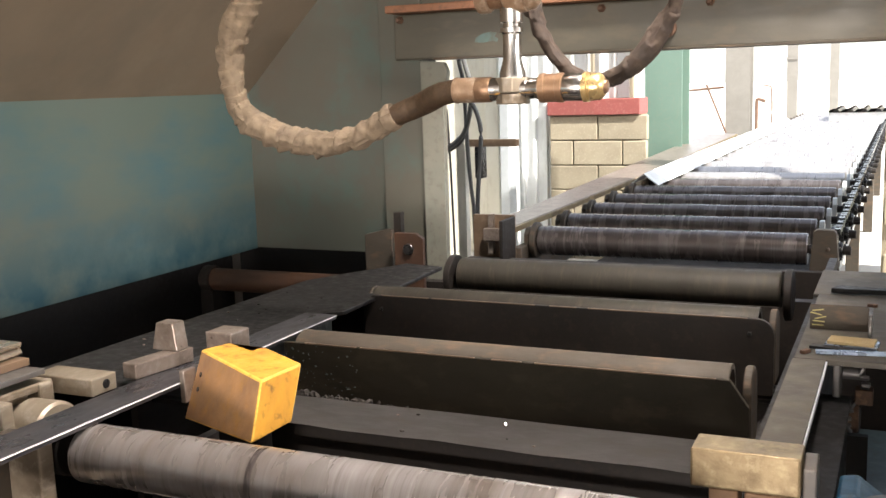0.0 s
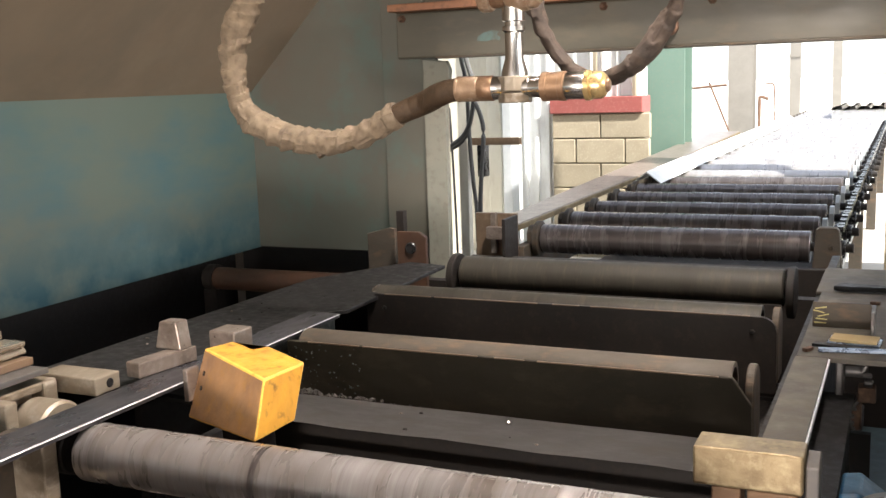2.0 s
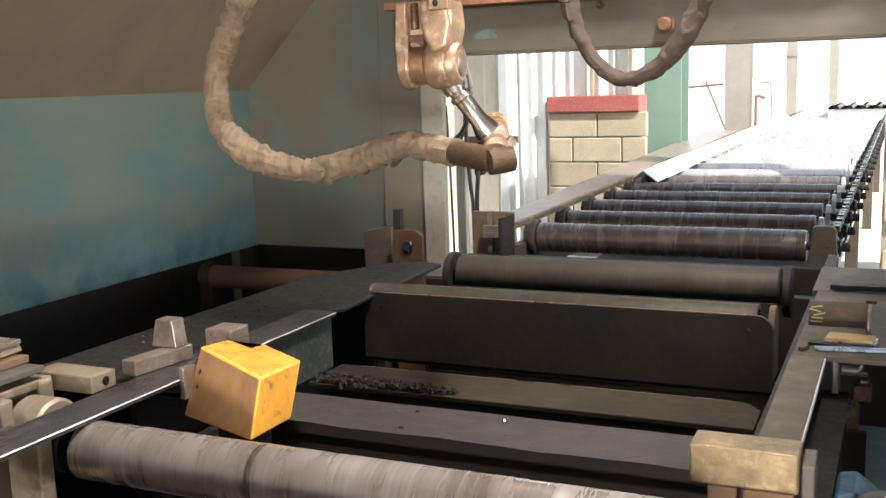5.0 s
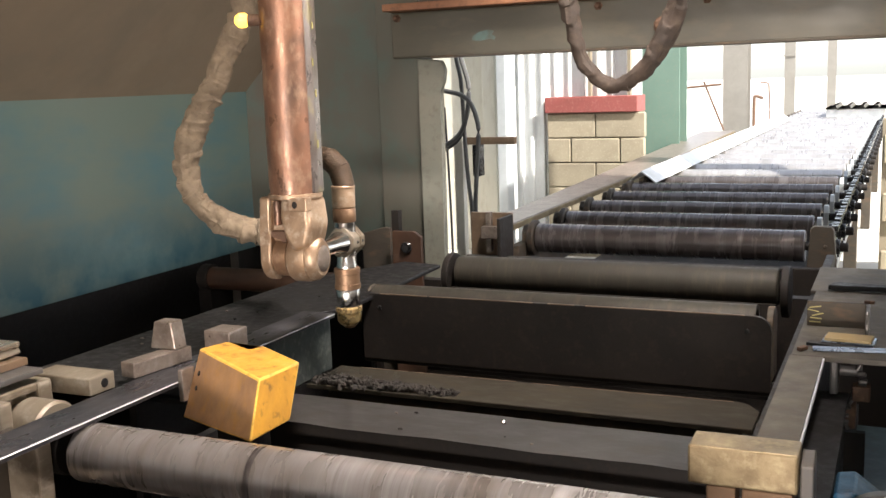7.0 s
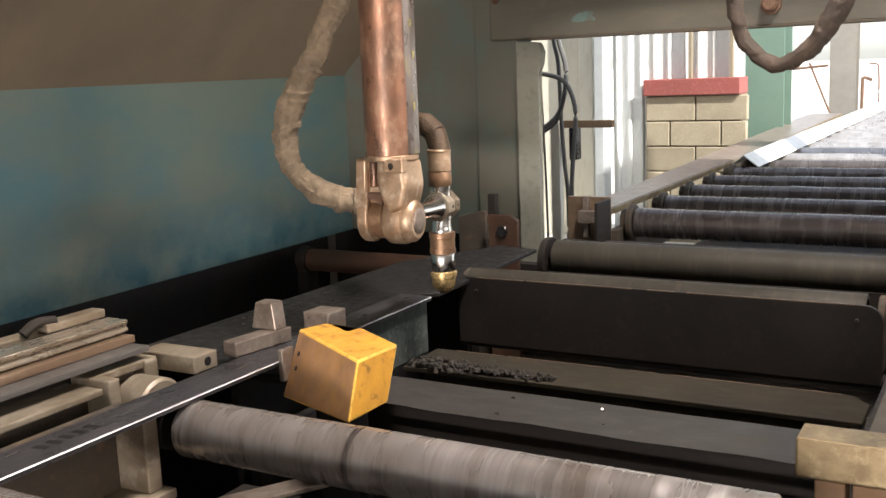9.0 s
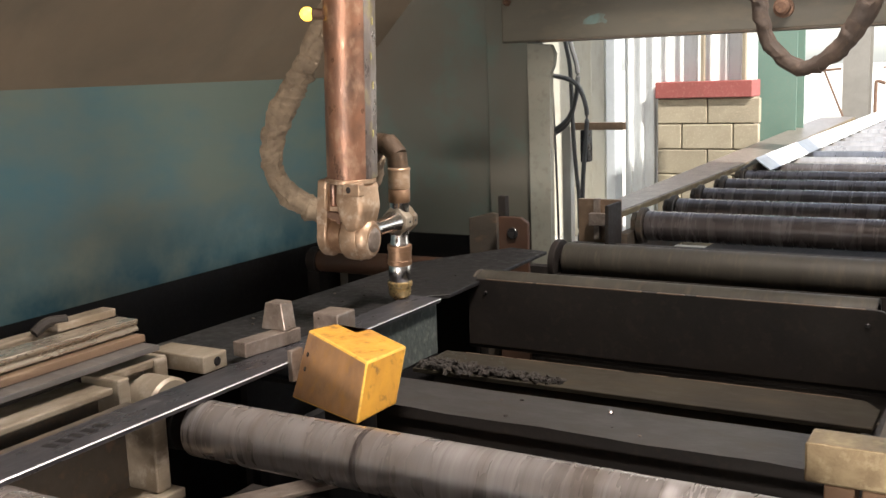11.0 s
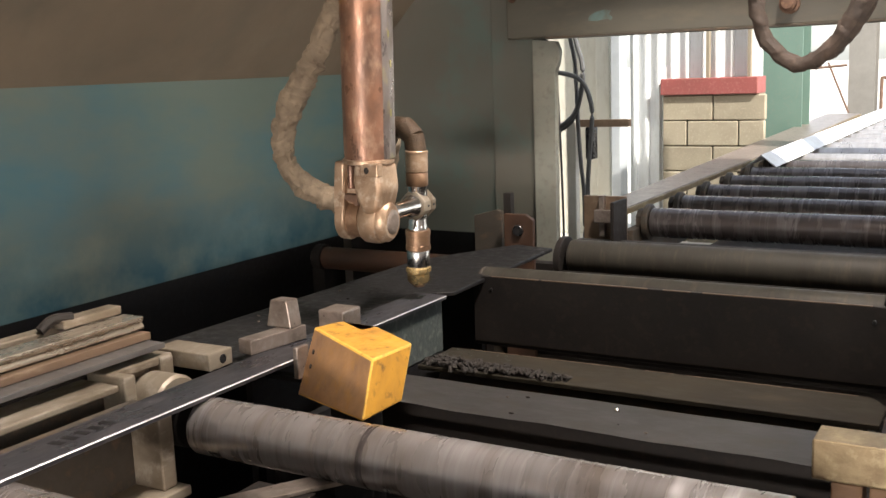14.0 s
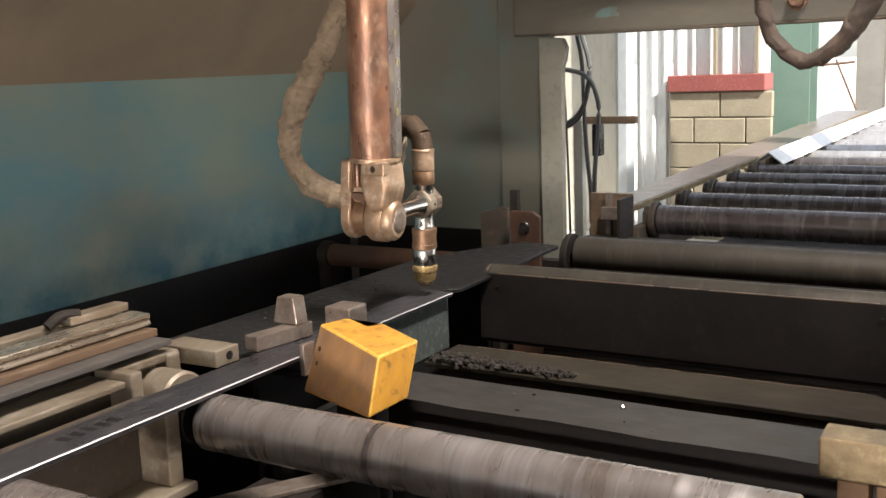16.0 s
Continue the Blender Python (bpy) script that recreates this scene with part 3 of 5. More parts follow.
# closing walls added out of view, against stray light
bm = bmesh.new()
box(bm, -6, -2.66, 3.79, 3.9, 0, 4.4)
box(bm, -2.66, -1.83, 3.79, 3.9, 2.3, 4.4)
box(bm, 1.0, 3.2, 3.87, 3.95, 0, 4.4)
setting("wall_inner", bm, M["roof"], "unseen grey sheet wall added to close the shell beside the booth")
# unseen low wall added to cut off the south lamp below
part("infeed_sill", B(-2.58, -0.15, -0.95, -0.88, 0, 0.68), M["teal_dark"], booth)
# unseen sheet added over the booth; its slot shapes the top lamp's light
part("booth_roof", prism(bmesh.new(), [(-1.56, -2.5), (-0.92, -2.5), (-0.92, 3.3), (0.04, 3.3), (0.04, -2.5), (0.6, -2.5), (0.6, 3.7), (-1.56, 3.7)], "z", 2.52, 2.6), M["hood"], booth)
part("paint_smear", prism(bmesh.new(), [(-1.49, 1.603), (-1.455, 1.600), (-1.415, 1.606), (-1.40, 1.600), (-1.394, 1.611), (-1.41, 1.622), (-1.40, 1.634), (-1.425, 1.640), (-1.46, 1.633), (-1.485, 1.620)], "y", 3.6186, 3.6215), M["smear"], booth, "faint teal paint smear")
for bx in (-1.80, -1.0, -0.62, 0.3):
    bm = bmesh.new()
    lathe(bm, (bx, 3.628, 1.70), (bx, 3.59, 1.70), [(0, 0.016), (0.012, 0.016), (0.016, 0.012), (0.03, 0.011), (0.036, 0.007)], 6, smooth=False)
    part("bolt", bm, M["rust"], booth)

# ---- beyond the opening: end wall, columns, yard ----
end_wall = setting("wall_north", B(-2.66, -1.905, 8.05, 8.25, 0, 1.17), M["mortar"], "cream concrete block wall under a red sill")
bw = bmesh.new()
box(bw, -0.198, 0.198, -0.03, 0.03, -0.0955, 0.0955, bevel=0.006, seg=1)
full = mesh_of(bw, "block", M["blockwork"])
bw = bmesh.new()
box(bw, -0.095, 0.095, -0.03, 0.03, -0.0955, 0.0955, bevel=0.006, seg=1)
half = mesh_of(bw, "block", M["blockwork"])
for row in range(6):
    z = 1.168 - 0.1 - 0.2 * row
    if row % 2 == 0:
        piece("block", full, end_wall, (-2.45, 8.03, z))
        piece("block", full, end_wall, (-2.045, 8.03, z))
    else:
        piece("block", half, end_wall, (-2.553, 8.03, z))
        piece("block", full, end_wall, (-2.25, 8.03, z))
        piece("block", half, end_wall, (-1.948, 8.03, z))
setting("sill", B(-2.66, -1.90, 7.97, 8.25, 1.172, 1.30, bevel=0.006), M["red"], "red painted sill beam on the block wall")


def corrugated(x0, x1, y, z0, z1, pitch, depth, axis="x"):
    """Trapezoid sheet; ribs upright, or lying along y where axis is 'y'."""
    bm = bmesh.new()
    pts = []
    n = int((x1 - x0) / pitch)
    for i in range(n):
        a = x0 + i * pitch
        pts += [(a, 0), (a + pitch * 0.5, 0), (a + pitch * 0.62, depth), (a + pitch * 0.88, depth)]
    pts.append((x0 + n * pitch, 0))
    if axis == "x":
        lo = [bm.verts.new((u, y - d, z0)) for u, d in pts]
        hi = [bm.verts.new((u, y - d, z1)) for u, d in pts]
    else:
        lo = [bm.verts.new((u, y, z0 + d)) for u, d in pts]
        hi = [bm.verts.new((u, y + z1, z0 + d)) for u, d in pts]
    for i in range(len(pts) - 1):
        bm.faces.new((lo[i], lo[i + 1], hi[i + 1], hi[i]))
    bmesh.ops.solidify(bm, geom=bm.faces[:], thickness=0.004)
    return bm


def ribbed(x0, x1, y, z0, z1, pitch, w, depth):
    """Flat sheet with upright ribs standing proud of it."""
    bm = bmesh.new()
    box(bm, x0, x1, y, y + 0.02, z0, z1)
    x = x0 + pitch * 0.3
    while x + w < x1:
        prism(bm, [(x, y - 0.0005), (x + w, y - 0.0005), (x + w * 0.75, y - depth), (x + w * 0.25, y - depth)], "z", z0, z1)
        x += pitch
    return bm


setting("wall_sheet", ribbed(-2.66, -1.90, 8.12, 1.30, 3.6, 0.12, 0.035, 0.025), M["white"], "white trapezoid sheet cladding above the red sill")
for sx in (-2.30, -1.98):
    setting("trim", B(sx - 0.012, sx + 0.012, 8.03, 8.08, 1.30, 2.6), M["mortar"], "dark joint strip between cladding sheets")
setting("wall_panel", B(-4.6, -3.22, 8.1, 8.2, 0, 3.6), M["cream"], "cream painted sheet panel")
setting("wall_post", B(-3.20, -3.08, 7.95, 8.2, 0, 3.6, bevel=0.01), M["cream"], "cream steel wall post")
setting("wall_panel_2", ribbed(-2.95, -2.665, 8.08, 0, 3.6, 0.10, 0.035, 0.03), M["white"], "white ribbed sheet panel")
setting("wall_post_2", B(-3.03, -2.95, 7.85, 8.02, 0, 3.6, bevel=0.01), M["galv"], "bluish galvanised post")


def column(name, x0, x1, y, top, material, label, flange=0.0):
    bm = bmesh.new()
    box(bm, x0, x1, y, y + 0.016, 0, top)
    box(bm, x0, x1, y + (x1 - x0) - 0.016, y + (x1 - x0), 0, top)
    box(bm, (x0 + x1) / 2 - 0.008, (x0 + x1) / 2 + 0.008, y + 0.016, y + (x1 - x0) - 0.016, 0, top)
    box(bm, x0 - 0.04, x1 + 0.04, y - 0.04, y + (x1 - x0) + 0.04, 0, 0.02)
    if flange:
        box(bm, x0 - 0.02, x1 + 0.02, y - 0.02, y + 0.014, flange, flange + 0.03)
    return setting(name, bm, material, label)


column("column_1", -2.12, -1.775, 9.0, 4.2, M["green"], "green painted steel column beside the conveyor")
setting("trim_2", B(-2.165, -2.128, 8.98, 9.05, 0, 4.2), M["white"], "white conduit along the green column")
column("column_2", -2.19, -1.875, 14.0, 4.2, M["grey_col"], "weathered grey steel column in the yard")
column("column_3", -1.97, -1.80, 19.5, 4.2, M["grey_col"], "weathered grey steel column with a collar plate", flange=1.70)
column("column_4", -1.47, -1.30, 23.0, 4.2, M["grey_col"], "weathered grey steel column in the yard")
# hand rails and brackets by the columns
rail = thing("yard_railing", "thin weathered railing beside a yard column", "railing", (-2.5, 14, 0))
bm = bmesh.new()
rod(bm, (-2.75, 13.9, 1.26), (-2.19, 13.9, 1.30), 0.016, 8)
part("rail", bm, M["rust"], rail)
bm = bmesh.new()
rod(bm, (-2.42, 13.9, 1.34), (-2.16, 13.9, 0.7), 0.014, 8)
part("brace", bm, M["rust"], rail)
bm = bmesh.new()
rod(bm, (-2.72, 13.9, 0), (-2.72, 13.9, 1.27), 0.016, 8)
part("post", bm, M["rust"], rail)
hyd = thing("yard_tap_stand", "small rusty standpipe with a bent arm", "standpipe", (-2.3, 19, 0))
bm = bmesh.new()
pipe(bm, [(-2.40, 18.8, 0), (-2.40, 18.8, 0.9), (-2.38, 18.8, 1.02), (-2.25, 18.8, 0.98)], 0.03)
part("standpipe", bm, M["rust"], hyd)
bm = bmesh.new()
pipe(bm, [(-2.30, 18.8, 1.25), (-2.17, 18.8, 1.24), (-2.15, 18.8, 1.1), (-2.14, 18.8, 0.9), (-2.14, 18.8, 0.5), (-2.14, 18.8, 0)], 0.014)
part("arm", bm, M["rust"], hyd)
stack = thing("roofing_stack", "dark trapezoid sheet lying beside the far conveyor", "sheet stack", (-0.4, 14, 0))
part("sheet", corrugated(-0.93, 2.0, 14.0, 0.945, 1.4, 0.165, 0.04, "y"), M["grey_col"], stack)
part("trestle", B(-0.9, 2.0, 14.05, 15.3, 0, 0.94, bevel=0.01), M["white"], stack)

# wall cables and bracket tube in the opening
cab = thing("wall_cables", "black cables looped beside the outfeed opening", "cable", (-2.6, 6.0, 1.2))
for pts, r in (
    ([(-2.60, 5.97, 1.9), (-2.571, 5.97, 1.61), (-2.54, 5.97, 1.442), (-2.525, 5.97, 1.066), (-2.508, 5.97, 0.811), (-2.49, 5.97, 0.6), (-2.49, 5.97, 0)], 0.014),
    ([(-2.57, 5.94, 1.9), (-2.524, 5.94, 1.607), (-2.479, 5.94, 1.439), (-2.488, 5.94, 1.278), (-2.545, 5.94, 1.129), (-2.671, 5.94, 1.041), (-2.75, 5.94, 1.03)], 0.016),
    ([(-2.60, 5.99, 1.9), (-2.546, 5.99, 1.607), (-2.500, 5.99, 1.439), (-2.508, 5.99, 1.278), (-2.560, 5.99, 1.110), (-2.671, 5.99, 1.025), (-2.75, 5.99, 1.01)], 0.012),
    ([(-2.66, 5.91, 1.405), (-2.487, 5.91, 1.353), (-2.415, 5.91, 1.215), (-2.41, 5.91, 1.065), (-2.433, 5.91, 0.812), (-2.442, 5.91, 0.6), (-2.442, 5.91, 0)], 0.015),
    ([(-2.652, 5.95, 1.295), (-2.638, 5.95, 0.938), (-2.626, 5.95, 0.417), (-2.626, 5.95, 0)], 0.008),
):
    part("cable", pipe(bmesh.new(), pts, r, 40, 8), M["cable"], cab)
arm_rod = thing("bracket_rod", "brown square steel tube with a black control box hung on it", "bracket", (-2.5, 6.1, 0))
bm = bmesh.new()
for y0, y1, z0, z1 in ((6.04, 6.08, 1.052, 1.056), (6.04, 6.08, 1.094, 1.098), (6.04, 6.044, 1.056, 1.094), (6.076, 6.08, 1.056, 1.094)):
    box(bm, -2.60, -2.218, y0, y1, z0, z1)
part("rod", bm, M["rail_brown"], arm_rod, "brown square steel tube, open at its end")
part("post", B(-2.63, -2.57, 6.03, 6.09, 0, 1.12, bevel=0.004), M["cream"], arm_rod)
part("control_box", B(-2.50, -2.447, 6.02, 6.10, 0.85, 1.051, bevel=0.006), M["grease"], arm_rod, "black control box")

# ---- outfeed roller conveyor ----
conv = thing("roller_conveyor", "long outfeed conveyor with worn steel rollers and a side guide plate", "conveyor", (-0.87, 8, 0))
R4 = 0.062


def roller_mesh(x0, x1, r, material, name="roller"):
    bm = bmesh.new()
    L = x1 - x0
    prof = [(0, r - 0.004), (0.004, r)]
    for k in range(1, 9):
        prof.append((L * k / 9, r + 0.0006 * math.sin(k * 2.1)))
    prof += [(L - 0.004, r), (L, r - 0.004)]
    lathe(bm, (x0, 0, 0), (x1, 0, 0), prof, 28)
    return mesh_of(bm, name, material)


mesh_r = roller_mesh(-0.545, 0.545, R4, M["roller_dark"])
mesh_r2 = roller_mesh(-0.545, 0.545, R4, M["roller_sunlit"])
bm = bmesh.new()
lathe(bm, (-0.575, 0, 0), (-0.548, 0, 0), [(0, 0.070), (0.004, 0.076), (0.023, 0.076), (0.027, 0.070)], 28)
mesh_c = mesh_of(bm, "collar", M["rust_plate"])
bm = bmesh.new()
rod(bm, (0.545, 0, 0), (0.70, 0, 0), 0.018, 12)
mesh_s = mesh_of(bm, "shaft", M["dark_steel"])
bm = bmesh.new()
pts = []
for k in range(36):
    rr = 0.062 if k % 2 else 0.052
    pts.append((rr * math.cos(k * math.pi / 18), rr * math.sin(k * math.pi / 18)))
prism(bm, pts, "x", 0.640, 0.652)
rod(bm, (0.60, 0, 0), (0.67, 0, 0), 0.03, 14)
mesh_k = mesh_of(bm, "sprocket", M["grease"])
bm = bmesh.new()
prism(bm, [(-0.05, -0.10), (0.05, -0.10), (0.045, 0.03), (0.02, 0.055), (-0.02, 0.055), (-0.045, 0.03)], "x", -0.605, -0.582, bevel=0.003, seg=1)
mesh_b = mesh_of(bm, "bearing", M["rust_plate"])
RY = [4.126 + 0.428 * k for k in range(30)]
for y in RY:
    xc = -0.870
    zc = 0.838 - R4
    # rollers past 6.5 m take the copy with sunlight in the colour
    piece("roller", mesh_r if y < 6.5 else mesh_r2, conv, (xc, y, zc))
    piece("collar", mesh_c, conv, (xc, y, zc))
    piece("shaft", mesh_s, conv, (xc, y, zc))
    piece("sprocket", mesh_k, conv, (xc + 0.0, y, zc))
    piece("bearing", mesh_b, conv, (xc, y, zc))
    # upright drive bearing plate on the far side of each roller
    if y > 4.5:
        bm = bmesh.new()
        prism(bm, [(y - 0.05, 0.60), (y + 0.05, 0.60), (y + 0.045, 0.80), (y + 0.02, 0.83), (y - 0.02, 0.83), (y - 0.045, 0.80)], "x", -0.315, -0.295)
        part("bearing", bm, M["galv"], conv)
bm = bmesh.new()
prism(bm, [(-0.318, 0.62), (-0.196, 0.62), (-0.216, 0.862), (-0.226, 0.873), (-0.285, 0.875), (-0.298, 0.865)], "y", 3.98, 4.02, bevel=0.004)
for z in (0.68, 0.80):
    rod(bm, (-0.245, 3.972, z), (-0.245, 3.985, z), 0.008, 8)
part("end_plate", bm, M["rust_plate"], conv, "brown bearing end plate with two bolts")
# added dark sheet that gives the gaps between rollers their shade
part("belly_pan", B(-1.45, -0.32, 4.02, 17.0, 0.50, 0.51), M["dark_steel"], conv, "dark tray added under the rollers to darken their gaps")
part("side_channel", B(-1.50, -1.455, 3.99, 17, 0.60, 0.76, bevel=0.005), M["rust_plate"], conv)
part("side_channel", B(-0.305, -0.255, 4.05, 17, 0.52, 0.70, bevel=0.005), M["galv"], conv)
for y in (4.3, 7.0, 10.0, 13.0, 16.5):
    for x in (-1.48, -0.28):
        part("leg", B(x - 0.04, x + 0.04, y - 0.04, y + 0.04, 0, 0.60, bevel=0.004), M["rust_plate"], conv)
# guide plate, not quite in line with the rollers
bm = bmesh.new()
lo = [(-1.632, 4.02), (-1.498, 4.02)]
hi = [(-1.92, 11.0), (-1.60, 11.0)]
prism(bm, [lo[0], lo[1], (-1.50, 6.6), hi[1], hi[0]], "z", 0.838, 0.850, bevel=0.002, seg=1)
part("guide_plate", bm, M["block"], conv, "grey guide plate along the rollers")
part("plate_edge", prism(bmesh.new(), [(-1.494, 4.02), (-1.488, 4.02), (-1.49, 6.6), (-1.592, 11.0), (-1.598, 11.0), (-1.497, 6.6)], "z", 0.822, 0.846), M["gold"], conv)
# drive chain
bm = bmesh.new()
for k in range(420):
    y = 4.15 + k * 0.05
    z = 0.838 if k % 2 else 0.842
    box(bm, -0.235, -0.212, y, y + 0.044, z - 0.012 - 0.004 * math.sin(k * 0.73), z + 0.012 - 0.004 * math.sin(k * 0.73))
    if k % 3 == 0:
        box(bm, -0.228, -0.219, y, y + 0.03, 0.68, 0.70)
tagged(part("drive_chain", bm, M["grease"], conv, "greasy black drive chain"), kind="stuff")

angle = solid("angle_bar", prism(bmesh.new(), [(-1.46, 0.838), (-1.372, 0.905), (-1.285, 0.838), (-1.294, 0.838), (-1.372, 0.896), (-1.451, 0.838)], "y", 5.85, 13.6), M["white"], "bright steel angle bar lying on the rollers", "steel bar")
clip = thing("end_stop", "rusty steel end stop with a pale tab at the conveyor's start", "end stop", (-1.57, 3.95, 0.6))
part("back_plate", B(-1.655, -1.47, 3.95, 3.97, 0.60, 0.905, bevel=0.003), M["rail_brown"], clip)
part("gusset", B(-1.48, -1.465, 3.80, 3.95, 0.60, 0.90, bevel=0.003), M["dark_steel"], clip)
part("tab", B(-1.59, -1.512, 3.90, 3.93, 0.80, 0.852, bevel=0.003), M["block"], clip, "pale ground steel tab")
part("tongue", B(-1.578, -1.555, 3.925, 3.95, 0.74, 0.91, bevel=0.002), M["block"], clip)
part("foot", B(-1.62, -1.50, 3.85, 3.97, 0, 0.60, bevel=0.004), M["dark_steel"], clip)

# ---- cutting table ----
pit = thing("cutting_table_frame", "sooty steel frame and slag pit under the cutting rollers", "machine frame", (-0.9, 2.2, 0))
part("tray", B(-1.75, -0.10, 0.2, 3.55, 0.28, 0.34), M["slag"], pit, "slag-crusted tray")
part("side_wall", B(-1.42, -1.395, 1.6, 2.325, 0.34, 0.69), M["black_steel"], pit, "near-black side wall")
# right wall made this tall to block low light from the east
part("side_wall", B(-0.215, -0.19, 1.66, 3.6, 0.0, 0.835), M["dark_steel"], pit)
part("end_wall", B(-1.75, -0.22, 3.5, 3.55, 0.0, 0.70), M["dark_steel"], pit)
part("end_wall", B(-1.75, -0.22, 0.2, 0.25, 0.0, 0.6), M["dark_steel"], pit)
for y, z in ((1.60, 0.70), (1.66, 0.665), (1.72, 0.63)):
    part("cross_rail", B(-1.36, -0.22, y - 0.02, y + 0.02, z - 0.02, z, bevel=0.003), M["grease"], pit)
# channel drawn out past the table to block light from below the opening
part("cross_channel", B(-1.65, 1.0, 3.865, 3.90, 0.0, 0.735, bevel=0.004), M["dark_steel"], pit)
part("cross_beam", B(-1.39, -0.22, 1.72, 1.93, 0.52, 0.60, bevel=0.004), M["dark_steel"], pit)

# fixed slag plate between the first roller and the tilting flap
bm = bmesh.new()
n = 24
rows_ = []
for i in range(n + 1):
    x = -1.30 + (1.04) * i / n
    w = 0.0015 * math.sin(i * 0.7)
    rows_.append([(x, 1.755 + w + 0.0015 * math.sin(i * 1.9), 0.75 + 0.6 * w), (x, 1.925 + w, 0.752)])
top = [[bm.verts.new(p) for p in r] for r in rows_]
for i in range(n):
    bm.faces.new((top[i][0], top[i + 1][0], top[i + 1][1], top[i][1]))
bmesh.ops.solidify(bm, geom=bm.faces[:], thickness=0.012)
cover = thing("cover_plate", "warped grey steel cover plate across the cutting table", "cover plate", (-0.8, 1.84, 0.6))
part("plate", bm, M["plate_steel"], cover)
part("web", B(-1.28, -0.28, 1.82, 1.85, 0.60, 0.738), M["dark_steel"], cover)
bm = bmesh.new()
lathe(bm, (-0.716, 1.85, 0.764), (-0.716, 1.85, 0.772), [(0, 0.006), (0.004, 0.006), (0.008, 0.002)], 8)
part("bolt", bm, M["chrome"], cover)


def table_roller(y, r, x0, x1, material, label):
    z = 0.838 - r
    t = thing("table_roller", label, "roller", (x0, y, z), "rollers of the cutting table")
    L = x1 - x0
    bm = bmesh.new()
    prof = [(0, r - 0.005), (0.005, r)]
    rng = random.Random(int(y * 100))
    d = 0.03
    while d < L - 0.04:
        prof += [(d, r), (d + 0.006, r - rng.choice((0, 0.0001, 0.0002))), (d + 0.012, r)]
        d += rng.uniform(0.03, 0.10)
    prof += [(L - 0.005, r), (L, r - 0.005)]
    lathe(bm, (x0, y, z), (x1, y, z), prof, 48)
    part("tube", bm, material, t)
    bm = bmesh.new()
    rod(bm, (x0 - 0.06, y, z), (x0, y, z), 0.022, 16)
    part("shaft", bm, M["dark_steel"], t)
    bm = bmesh.new()
    rod(bm, (x1, y, z), (x1 + 0.03, y, z), 0.022, 16)
    part("shaft", bm, M["dark_steel"], t)
    return t


near = table_roller(1.404, 0.056, -1.395, -0.285, M["roller"], "worn brown-grey steel roller with bright scratches")
# worn groove near the middle
bm = bmesh.new()
lathe(bm, (-1.002, 1.404, 0.782), (-0.985, 1.404, 0.782), [(0, 0.0555), (0.004, 0.0564), (0.013, 0.0564), (0.017, 0.0555)], 48)
part("weld_band", bm, M["roller_dark"], near, "dark weld band")
table_roller(0.945, 0.056, -1.395, -0.285, M["roller"], "worn brown-grey steel roller with bright scratches")
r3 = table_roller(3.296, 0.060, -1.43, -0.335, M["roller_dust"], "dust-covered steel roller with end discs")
for x in (-1.46, -0.315):
    bm = bmesh.new()
    rod(bm, (x - 0.010, 3.296, 0.765), (x + 0.014, 3.296, 0.765), 0.082, 32)
    part("end_disc", bm, M["dark_steel"], r3)
part("guard", B(-1.43, -0.335, 3.21, 3.222, 0.58, 0.74), M["dark_steel"], r3)


